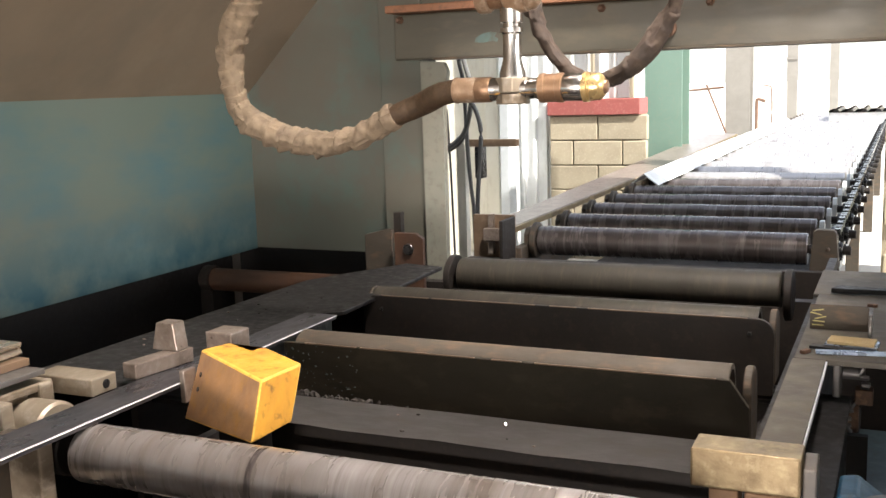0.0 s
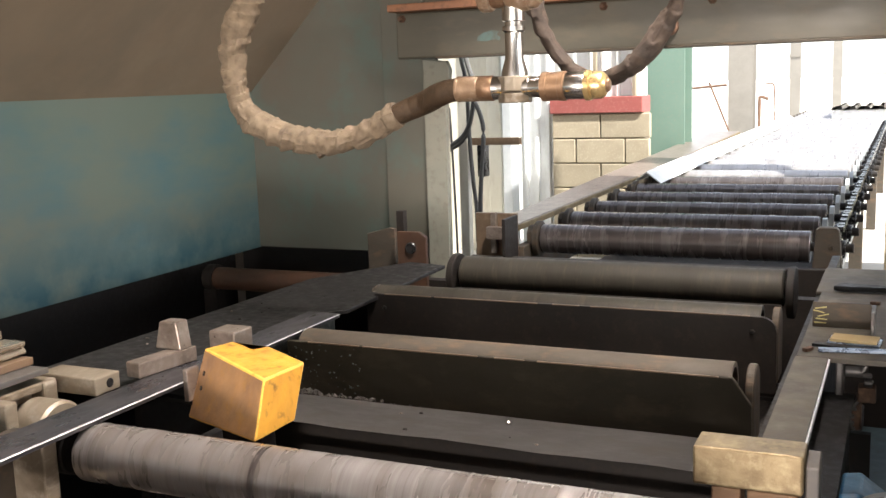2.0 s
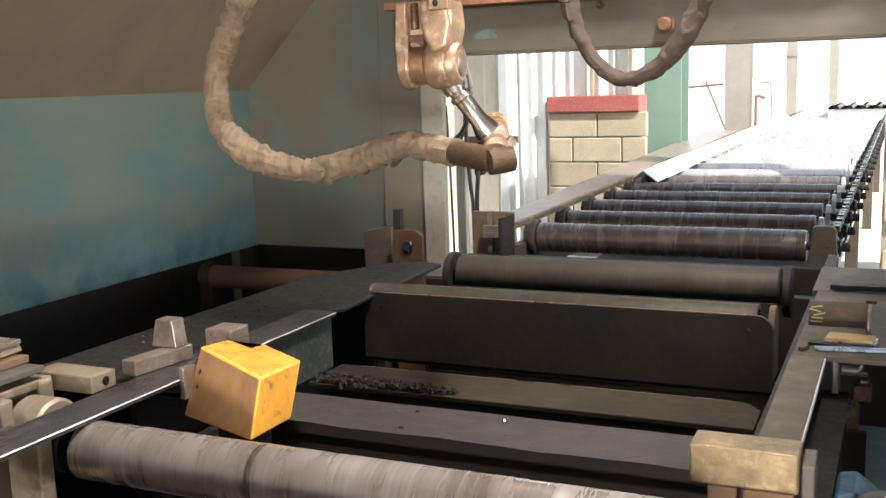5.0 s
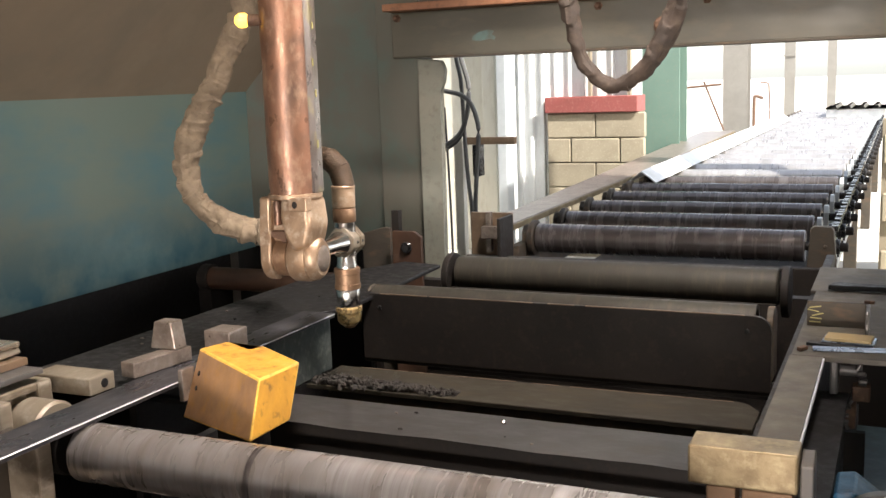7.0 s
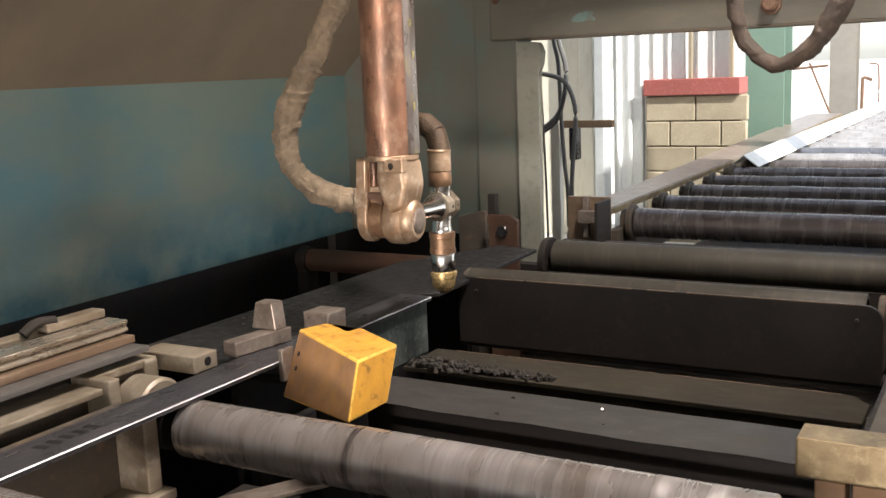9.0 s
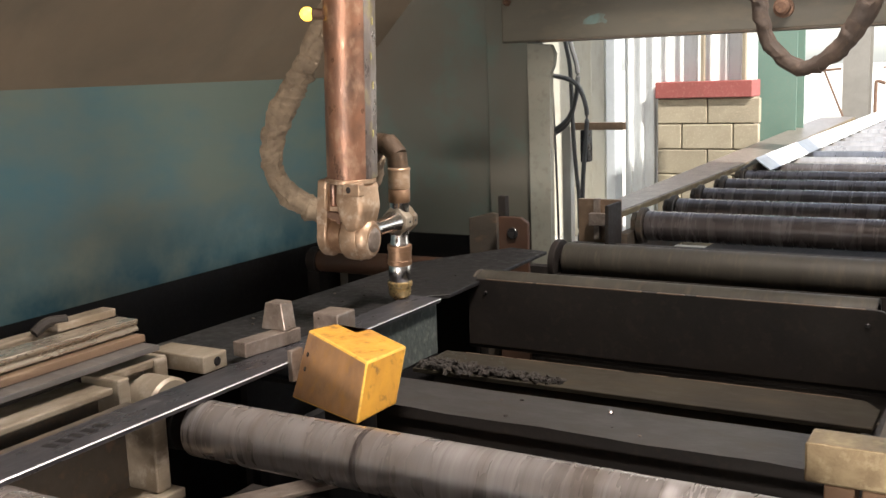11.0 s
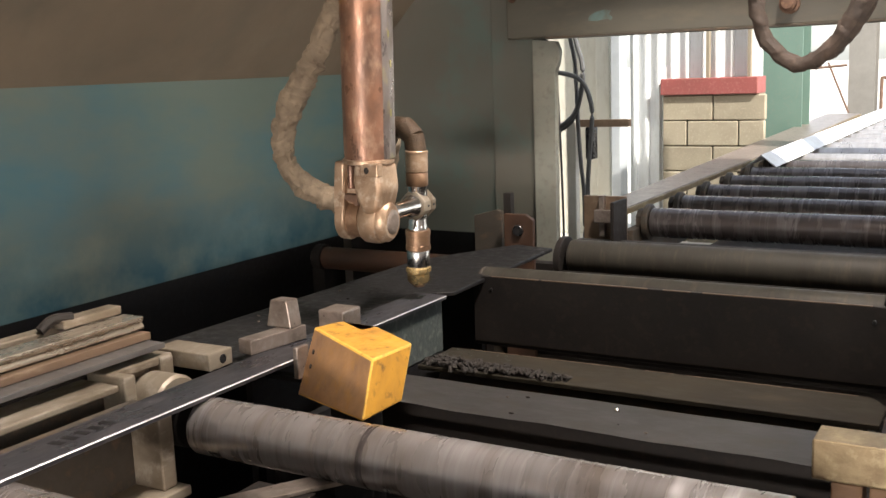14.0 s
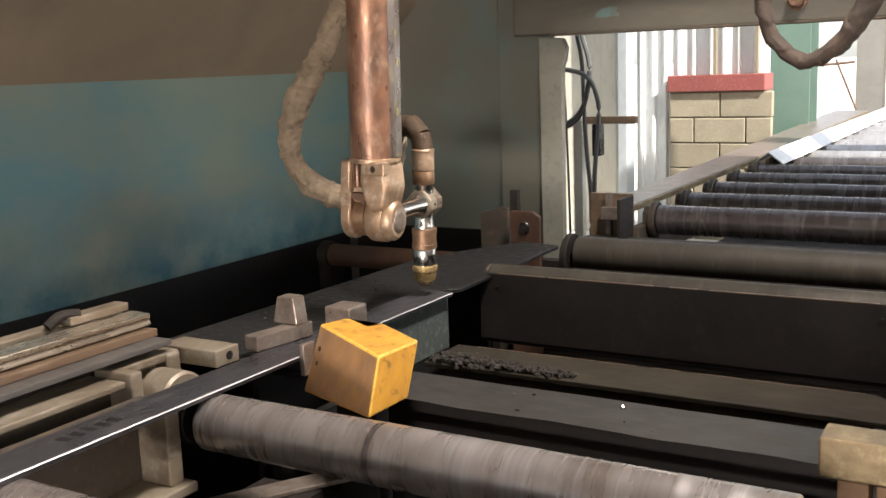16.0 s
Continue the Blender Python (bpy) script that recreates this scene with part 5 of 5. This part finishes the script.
for x in (-2.54, -1.8):
    part("stand", B(x - 0.03, x + 0.03, 3.27, 3.33, 0.0, 0.66), M["dark_steel"], drum)
brk = thing("cylinder_bracket", "pair of rusty orange bracket plates", "bracket", (-1.8, 3.4, 0.0))
part("plate", prism(bmesh.new(), [(-1.90, 0.0), (-1.78, 0.0), (-1.78, 0.905), (-1.80, 0.91), (-1.90, 0.885)], "y", 3.44, 3.46, bevel=0.003), M["rust_plate"], brk, "brown scuffed plate")
part("plate", prism(bmesh.new(), [(-1.74, 0.0), (-1.62, 0.0), (-1.62, 0.885), (-1.65, 0.905), (-1.74, 0.905)], "y", 3.38, 3.40, bevel=0.003), M["orange"], brk, "sooty orange plate")
part("stem", B(-1.785, -1.755, 3.47, 3.50, 0.0, 0.97), M["dark_steel"], brk)
bm = bmesh.new()
rod(bm, (-1.68, 3.37, 0.845), (-1.68, 3.38, 0.845), 0.022, 16)
part("hole", bm, M["grease"], brk)

# ---- cutting robot ----
# built at rest with the fork's centre at the origin point; the head points along +x, torch down
O = Vector((-1.628, 2.37, 1.035))
robot = thing("cutting_robot", "copper-sleeved robot arm with a bronze wrist", "robot arm", O)
K = O + Vector((0.0, 0, -0.002))


def turned(bm, deg):
    bmesh.ops.rotate(bm, verts=bm.verts, cent=K, matrix=Matrix.Rotation(radians(deg), 3, "Z"))
    return bm


FT = -91.0
bm = bmesh.new()
prof = [(0, 0.053), (0.004, 0.0575)]
rng = random.Random(5)
for k in range(1, 40):
    prof.append((k * 0.04, 0.058 + rng.uniform(-0.001, 0.001)))
prof.append((1.6, 0.056))
lathe(bm, K + Vector((0, 0, 0.146)), K + Vector((0.0, 0, 1.75)), prof, 32)
part("arm_sleeve", bm, M["copper"], robot, "heat-tinted copper sleeve")
bm = bmesh.new()
prism(bm, [(K.x + 0.046, K.y - 0.037), (K.x + 0.059, K.y - 0.021), (K.x + 0.065, K.y + 0.010), (K.x + 0.054, K.y + 0.031), (K.x + 0.035, K.y)], "z", K.z + 0.15, K.z + 1.7, bevel=0.003)
part("side_cover", turned(bm, -70), M["strip"], robot, "scuffed silver side cover")
for k in range(10):
    m = pose(K.x + 0.0628, K.y - 0.008 + 0.006 * math.sin(k * 2.3), K.z + 0.26 + k * 0.093 + 0.02 * math.sin(k * 1.7), 0, 0, 82)
    part("tape_mark", turned(box(bmesh.new(), -0.002, 0.002, -0.001, 0.001, -0.008, 0.008, m=m), -78), M["chalk"], robot, "yellowed tape mark")
bm = bmesh.new()
lathe(bm, K + Vector((0, 0, 0.139)), K + Vector((0, 0, 0.151)), [(0, 0.058), (0.002, 0.062), (0.010, 0.062), (0.012, 0.058)], 32)
part("clamp_band", bm, M["bronze"], robot)
# fork: a slotted cheek and a heavy knuckle under a split collar
KL = K


def cast(bm, about):
    bmesh.ops.scale(bm, verts=bm.verts, vec=(0.73, 0.73, 0.89))
    bmesh.ops.translate(bm, verts=bm.verts, vec=about)
    return turned(bm, FT)


bm = bmesh.new()
low = [(0.060 * math.cos(a), 0.060 * math.sin(a)) for a in [math.pi + k * math.pi / 14 for k in range(15)]]
prism(bm, low + [(0.056, 0.05), (0.046, 0.16), (-0.046, 0.16), (-0.052, 0.05)], "x", -0.108, -0.066, bevel=0.009, seg=3)
part("cheek", cast(bm, KL), M["bronze"], robot, "bronze cast fork cheek")
bm = bmesh.new()
box(bm, -0.068, 0.01, -0.034, 0.046, 0.045, 0.16, bevel=0.004)
part("fork_body", cast(bm, KL), M["bronze"], robot, "bronze cast fork")
bm = bmesh.new()
prism(bm, [(-0.016, 0.16), (0.080, 0.16), (0.090, 0.09), (0.072, 0.035), (0.022, 0.020), (-0.006, 0.055), (-0.022, 0.11)], "y", -0.068, 0.05, bevel=0.016, seg=4)
part("boss", cast(bm, KL), M["bronze"], robot, "bright worn cast boss")
bm = bmesh.new()
lathe(bm, (-0.046, -0.034, 0.088), (-0.046, -0.034, 0.152), [(0, 0.012), (0.002, 0.0145), (0.058, 0.0145), (0.064, 0.012)], 20)
part("pin", cast(bm, KL), M["copper"], robot, "coppery pin in the slot")
bm = bmesh.new()
prism(bm, [(-0.066, 0.074), (-0.012, 0.074), (-0.010, 0.045), (-0.026, 0.042), (-0.030, 0.056), (-0.066, 0.056)], "y", -0.052, -0.02, bevel=0.004)
part("key", cast(bm, KL), M["rust"], robot, "brown locking key")
bm = bmesh.new()
lathe(bm, (-0.066, 0, 0), (-0.022, 0, 0), [(0, 0.05), (0.044, 0.05)], 32)
part("joint_ring", cast(bm, KL), M["torch_brown"], robot)
bm = bmesh.new()
lathe(bm, (-0.022, 0, 0), (0.088, 0, 0), [(0, 0.046), (0.008, 0.057), (0.018, 0.062), (0.066, 0.062), (0.074, 0.060), (0.076, 0.056), (0.094, 0.056), (0.104, 0.050), (0.110, 0.044)], 40)
part("knuckle", cast(bm, KL), M["bronze"], robot, "bronze cast knuckle")
bm = bmesh.new()
lathe(bm, (0.087, 0, 0), (0.096, 0, 0), [(0, 0.034), (0.004, 0.034), (0.007, 0.030), (0.009, 0.022)], 28)
part("cap", cast(bm, KL), M["block"], robot, "pale turned end cap")
bm = bmesh.new()
box(bm, 0.022, 0.086, -0.080, -0.046, 0.128, 0.163, bevel=0.003)
part("collar_lug", cast(bm, KL), M["bronze"], robot)
bm = bmesh.new()
rod(bm, (0.045, -0.078, 0.145), (0.045, -0.0835, 0.145), 0.009, 12)
part("screw", cast(bm, KL), M["dark_steel"], robot)
bm = bmesh.new()
rod(bm, O + Vector((-0.030, 0.045, 0.535)), O + Vector((-0.045, 0.072, 0.535)), 0.013, 14)
part("lamp_socket", bm, M["rust"], robot)
bm = bmesh.new()
lathe(bm, O + Vector((-0.044, 0.070, 0.535)), O + Vector((-0.055, 0.094, 0.535)), [(0, 0.012), (0.006, 0.016), (0.018, 0.016), (0.026, 0.010), (0.029, 0.003)], 16)
part("signal_lamp", bm, M["lamp"], robot, "glowing amber signal lamp")

# torch head, turning on the fork
D = 0.225
head = part("torch_head", lathe(bmesh.new(), O + Vector((0.045, 0, 0)), O + Vector((D, 0, 0)), [(0, 0.026), (0.032, 0.026), (0.034, 0.020), (0.042, 0.020), (0.044, 0.026), (0.054, 0.026), (0.058, 0.021), (0.115, 0.021), (0.145, 0.030), (0.165, 0.030)], 28), M["chrome"], robot, "swivelling chrome torch stem", at=O)
A0 = O + Vector((D, 0, 0))


def torch_piece(name, z0, z1, prof, material, label=""):
    bm = bmesh.new()
    lathe(bm, A0 + Vector((0, 0, z0)), A0 + Vector((0, 0, z1)), [(abs(z1 - z0) * u, r) for u, r in prof], 32)
    return part(name, bm, M[material], head, label)


def clamp_half(x0, x1):
    bm = bmesh.new()
    r, c = 0.037, 0.013
    prism(bm, [(-r, -c), (-c, -r), (c, -r), (r, -c), (r, c), (c, r), (-c, r), (-r, c)], "x", x0, x1, bevel=0.003)
    bmesh.ops.translate(bm, verts=bm.verts, vec=A0)
    return bm


part("clamp", clamp_half(-0.026, 0.008), M["casting"], head, "split bronze torch clamp")
part("clamp", clamp_half(0.0105, 0.034), M["casting"], head, "split bronze torch clamp")
for x in (-0.006, 0.022):
    bm = bmesh.new()
    rod(bm, A0 + Vector((x, -0.034, 0.0)), A0 + Vector((x, -0.0378, 0.0)), 0.004, 10, chamfer=0.0005)
    part("bolt_hole", bm, M["grease"], head)
torch_piece("core", 0.036, -0.036, [(0, 0.026), (1, 0.026)], "chrome")
torch_piece("neck", -0.030, -0.066, [(0, 0.0235), (0.7, 0.0235), (0.8, 0.025), (1, 0.025)], "chrome")
torch_piece("sleeve", -0.066, -0.121, [(0, 0.030), (0.03, 0.033), (0.26, 0.033), (0.28, 0.0315), (0.74, 0.0315), (0.76, 0.033), (0.97, 0.033), (1, 0.030)], "torch_brown", "heat-browned insulating sleeve")
torch_piece("barrel", -0.121, -0.166, [(0, 0.029), (0.04, 0.030), (0.96, 0.030), (1, 0.029)], "chrome", "polished chrome barrel")
torch_piece("ring", -0.166, -0.183, [(0, 0.030), (0.1, 0.0335), (0.7, 0.0335), (0.8, 0.029), (1, 0.029)], "brass")
torch_piece("nozzle", -0.183, -0.214, [(0, 0.029), (0.04, 0.0305), (0.62, 0.030), (0.78, 0.027), (0.95, 0.021), (1, 0.018)], "brass", "polished brass nozzle")
torch_piece("tip", -0.214, -0.222, [(0, 0.017), (0.7, 0.014), (1, 0.008)], "torch_brown", "browned torch tip")
torch_piece("seat", 0.036, 0.050, [(0, 0.026), (1, 0.027)], "chrome")
torch_piece("fitting", 0.050, 0.086, [(0, 0.027), (0.08, 0.029), (0.92, 0.029), (1, 0.027)], "torch_brown")
torch_piece("coupling", 0.086, 0.142, [(0, 0.027), (0.04, 0.029), (0.86, 0.029), (0.88, 0.030), (0.96, 0.030), (1, 0.028)], "bronze", "brassy hose coupling")

# ---- robot poses ----
ARM_YAW = 91.0
# shift of the torch tip from its last place, by time
SHIFT = [
    (6.3, 0.123, -0.05, 0.043), (6.5, 0.155, -0.05, 0.021), (6.6, 0.158, -0.05, -0.004), (6.8, 0.158, -0.05, -0.026), (7.0, 0.157, -0.05, -0.029), (7.5, 0.153, -0.05, -0.028), (8.0, 0.146, -0.05, -0.029),
    (8.5, 0.140, -0.05, -0.027), (9.0, 0.153, -0.05, 0.019), (9.2, 0.128, -0.05, 0.026), (10.2, 0.02, -0.02, 0.0), (11.3, -0.055, 0.02, -0.044), (11.8, -0.057, 0.02, -0.044),
    (12.0, -0.092, 0.05, -0.001), (12.1, -0.092, 0.05, 0.0), (12.4, 0.060, -0.04, 0.070), (12.5, 0.063, -0.04, 0.072), (13.2, 0.064, -0.04, 0.072), (13.4, 0.016, 0.0, 0.011), (13.5, 0.007, 0.0, 0.004), (14.0, 0.007, 0.0, 0.002),
    (14.5, 0.007, 0.0, -0.002), (15.0, 0.007, 0.0, -0.004), (16.0, 0.007, 0.0, -0.002)]
LATE_O = Vector((-1.42, 2.25, 1.095)) - Matrix.Rotation(radians(ARM_YAW), 3, "Z") @ Vector((D, 0, 0))
EARLY_O = Vector((-0.815, 2.20, 1.435 + D))


def mixed(a, b, u):
    return a + (b - a) * u


def ease(u):
    return u * u * (3 - 2 * u)


GAP = (4.6, 5.0, 5.4, 5.8)


def stand(p, lean):
    tilt = pose(0, 0, 0, 0, 0, -29) @ pose(0, 0, 0, 0, lean, 0) @ pose(0, 0, 0, 0, 0, 29)
    return Matrix.Translation(p) @ tilt @ pose(0, 0, 0, 0, 0, ARM_YAW)


def arm_between(t):
    u = ease((t - 4.2) / 2.1)
    return stand(EARLY_O.lerp(LATE_O + Vector(SHIFT[0][1:]), u), -5.0 * u)


def head_turn(s):
    return pose(0, 0, 0, 0, 0, -ARM_YAW * (1 - s)) @ pose(0, 0, 0, 0, 90 * (1 - s), 0) @ pose(0, 0, 0, 180 * (1 - s), 0, 0)


def robot_rows():
    rows = [(0.0, stand(EARLY_O, 0)), (4.2, stand(EARLY_O, 0))] + [(t, arm_between(t)) for t in GAP]
    for t, *d in SHIFT:
        lean = {6.3: -5.0, 6.5: -3.6, 6.6: -2.0, 11.3: 4.0, 11.8: 4.0}.get(t, 0.0 if t < 10 else 2.8)
        rows.append((t, stand(LATE_O + Vector(d), lean)))
    return rows


def head_rows():
    return [(0.0, head_turn(0)), (4.2, head_turn(0))] + [(t, head_turn((k + 1) / 5)) for k, t in enumerate(GAP)] + [(6.2, head_turn(1)), (16.0, head_turn(1))]


# ---- hoses, in short rigid pieces ----
E_HOSE = [(-0.955, 2.2, 1.435), (-1.0, 2.21, 1.427), (-1.07, 2.25, 1.404), (-1.148, 2.25, 1.375), (-1.229, 2.25, 1.334), (-1.311, 2.25, 1.313), (-1.412, 2.25, 1.317), (-1.496, 2.25, 1.337), (-1.581, 2.25, 1.382), (-1.612, 2.25, 1.449), (-1.619, 2.25, 1.537), (-1.604, 2.25, 1.594), (-1.559, 2.25, 1.678), (-1.50, 2.25, 1.80), (-1.45, 2.25, 1.95)]
L_HOSE = [(-1.42, 2.25, 1.232), (-1.421, 2.252, 1.262), (-1.437, 2.255, 1.288), (-1.475, 2.265, 1.300), (-1.53, 2.30, 1.28), (-1.62, 2.40, 1.18), (-1.72, 2.42, 1.095), (-1.778, 2.40, 1.082), (-1.838, 2.38, 1.10), (-1.892, 2.36, 1.142), (-1.925, 2.35, 1.195), (-1.933, 2.35, 1.265), (-1.910, 2.35, 1.331), (-1.872, 2.35, 1.396), (-1.811, 2.35, 1.474), (-1.762, 2.35, 1.55), (-1.705, 2.35, 1.639), (-1.65, 2.35, 1.75), (-1.58, 2.35, 1.9)]
E_LOOP = [(-0.86, 2.42, 1.80), (-0.88, 2.5, 1.70), (-0.871, 2.5, 1.649), (-0.843, 2.5, 1.564), (-0.799, 2.5, 1.499), (-0.763, 2.5, 1.466), (-0.719, 2.5, 1.448), (-0.669, 2.5, 1.453), (-0.619, 2.5, 1.478), (-0.578, 2.5, 1.517), (-0.543, 2.5, 1.569), (-0.51, 2.5, 1.627), (-0.48, 2.5, 1.75)]
L_LOOP = [(-0.82, 2.5, 1.80), (-0.785, 2.5, 1.71), (-0.768, 2.5, 1.642), (-0.754, 2.5, 1.573), (-0.734, 2.5, 1.496), (-0.691, 2.5, 1.446), (-0.648, 2.5, 1.428), (-0.599, 2.5, 1.45), (-0.564, 2.5, 1.482), (-0.523, 2.5, 1.548), (-0.496, 2.5, 1.625), (-0.47, 2.5, 1.75)]


def sleeve_piece(s0, length, r, crumple, wave, pitch, material):
    """One short piece of a loose canvas sleeve; its slanting folds run on into the next piece."""
    bm = bmesh.new()
    seg, n = 32, 16
    rings = []
    for i in range(n):
        u = i / (n - 1) - 0.5
        s = s0 + u * length * 1.3
        ring = []
        for k in range(seg):
            a = 2 * math.pi * k / seg
            w = 0.08 * wave * math.sin(2 * a + 13 * s + 1.6 * math.sin(9 * s))
            for spread, lean, start, deep in ((1.0, 0.35, 0, 0.46), (0.57, -0.45, 40, 0.30)):
                across = s / (pitch * spread) + lean * math.sin(a + 5 * s + start) + 0.4 * math.sin(23 * s + start)
                fold_no = math.floor(across)
                slope = across - fold_no
                chance, turn = (math.sin((fold_no + start) * 12.99) * 437.58) % 1.0, (math.sin((fold_no + start) * 78.23) * 137.5) % 1.0
                fold = slope ** 1.6 if slope < 0.82 else (1 - slope) / 0.18 * 0.728
                reach = max(0.0, math.cos((a - 6.283 * turn) / 2) ** 2)
                w += deep * crumple * (0.25 + 0.75 * chance) * reach * (fold - 0.42)
            w += 0.035 * crumple * math.sin(5 * a + 70 * s + 3 * math.sin(3 * a - 40 * s))
            rr = r * (1 + w + 0.07 * math.sin(15 * s)) * (1 - 0.05 * (2 * abs(u)) ** 8)
            ring.append(bm.verts.new((rr * math.cos(a), rr * math.sin(a), u * length * 1.3)))
        rings.append(ring)
    for a, b in zip(rings, rings[1:]):
        for k in range(seg):
            bm.faces.new((a[k], a[(k + 1) % seg], b[(k + 1) % seg], b[k])).smooth = True
    bm.faces.new(rings[0][::-1])
    bm.faces.new(rings[-1])
    return mesh_of(bm, "hose_piece", material)


def hose(name, label, length, n, kinds):
    t = thing(name, label, "hose")
    step_ = length / n
    segs = []
    for i in range(n):
        key, radius, crumple, wave, pitch = kinds(i)
        ob = new("hose_piece", sleeve_piece((i + 0.5) * step_, step_, radius, crumple, wave, pitch, M[key]))
        ob.parent = t
        segs.append(ob)
    return t, segs


N1, LEN1 = 40, 1.70
hose_1, segs_1 = hose("torch_hose", "sagging torch hose in a crumpled tan canvas sleeve", LEN1, N1, lambda i: ("braid", 0.0265, 0.05, 0.1, 0.06) if i < 5 else ("fabric", 0.0345, 1.5, 0.8, 0.070))
N2, LEN2 = 24, 1.0
hose_2, segs_2 = hose("arm_hose", "looped hose in a dirty brown canvas sleeve", LEN2, N2, lambda i: ("fabric_dark", 0.0225, 1.3, 2.8, 0.10))


def along(pts, n, length):
    """Poses of n pieces laid from the curve's start, at even steps."""
    fine, total = smooth_path(pts, 300)
    out = []
    for i in range(n):
        s = (i + 0.5) * length / n
        f = s / total * 299
        if f < 298:
            k = int(f)
            p = fine[k].lerp(fine[k + 1], f - k)
            d = fine[min(k + 6, 299)] - fine[max(k - 6, 0)]
        else:
            d = fine[299] - fine[290]
            p = fine[299] + d.normalized() * (s - total)
        d = d.normalized()
        v = (Vector((0, 1, 0)) - d * d.y).normalized()
        q = Matrix((v.cross(d), v, d)).transposed().to_quaternion()
        out.append((p, q))
    return out


def shifted(pts, d, far):
    n = len(pts) - 1
    return [tuple(Vector(p) + Vector(d) * mixed(1.0, far, (i / n))) for i, p in enumerate(pts)]


def even(pts, n):
    return smooth_path(pts, n)[0]


def hose_rows():
    shapes = [(0.0, E_HOSE), (4.2, E_HOSE)]
    late0 = shifted(L_HOSE, SHIFT[0][1:], 0.42)
    a, b = even(E_HOSE, 24), even(late0, 24)
    for k, t in enumerate(GAP):
        u = ease((t - 4.2) / 2.1)
        pts = [p.lerp(q, u) for p, q in zip(a, b)]
        swivel = arm_between(t) @ head_turn((k + 1) / 5)
        end, out = swivel @ Vector((D, 0, 0.135)), swivel.to_3x3() @ Vector((0, 0, 1))
        pull = end - pts[0]
        pts = [end, end + out * 0.05] + [p + pull * max(0.0, 1 - i / 12) ** 2 + out * 0.05 * max(0.0, 1 - i / 12) for i, p in enumerate(pts) if i > 2]
        shapes.append((t, pts))
    for t, *d in SHIFT:
        shapes.append((t, shifted(L_HOSE, d, 0.42)))
    return shapes


def loop_rows():
    a, b = even(E_LOOP, 24), even(L_LOOP, 24)
    shapes = [(0.0, a), (4.2, a)]
    sway = [(6.3, 0.20), (6.5, 0.155), (7.0, 0.0), (7.3, 0.075), (7.6, 0.15), (8.0, 0.13), (8.5, 0.095), (9.0, 0.135), (11.3, 0.165), (12.0, 0.137),
            (12.5, 0.137), (13.0, 0.115), (13.5, 0.133), (14.0, 0.143), (16.0, 0.14)]
    c = [q + Vector((0.20, 0, 0)) for q in b]
    for t in (4.9, 5.6):
        shapes.append((t, [p.lerp(q, ease((t - 4.2) / 2.1)) for p, q in zip(a, c)]))
    return shapes + [(t, [q + Vector((d, 0, 0)) for q in b]) for t, d in sway]


def motions():
    walk(robot, robot_rows())
    walk(head, head_rows())
    base_ = Vector(flap_1.location)
    rows = []
    for t, a in ((0.0, 0), (3.8, 0), (3.9, -1), (4.0, -9), (4.1, -19), (4.2, -32), (4.4, -56), (4.6, -78), (4.8, -90), (5.2, -90), (16.0, -90)):
        rows.append((t, Matrix.Translation(base_) @ pose(0, 0, 0, a, 0, 0)))
    walk(flap_1, rows)
    for segs, shapes, n, length in ((segs_1, hose_rows(), N1, LEN1), (segs_2, loop_rows(), N2, LEN2)):
        laid = [(t, along(pts, n, length)) for t, pts in shapes]
        for i, ob in enumerate(segs):
            walk(ob, [(t, Matrix.Translation(l[i][0]) @ l[i][1].to_matrix().to_4x4()) for t, l in laid])


motions()
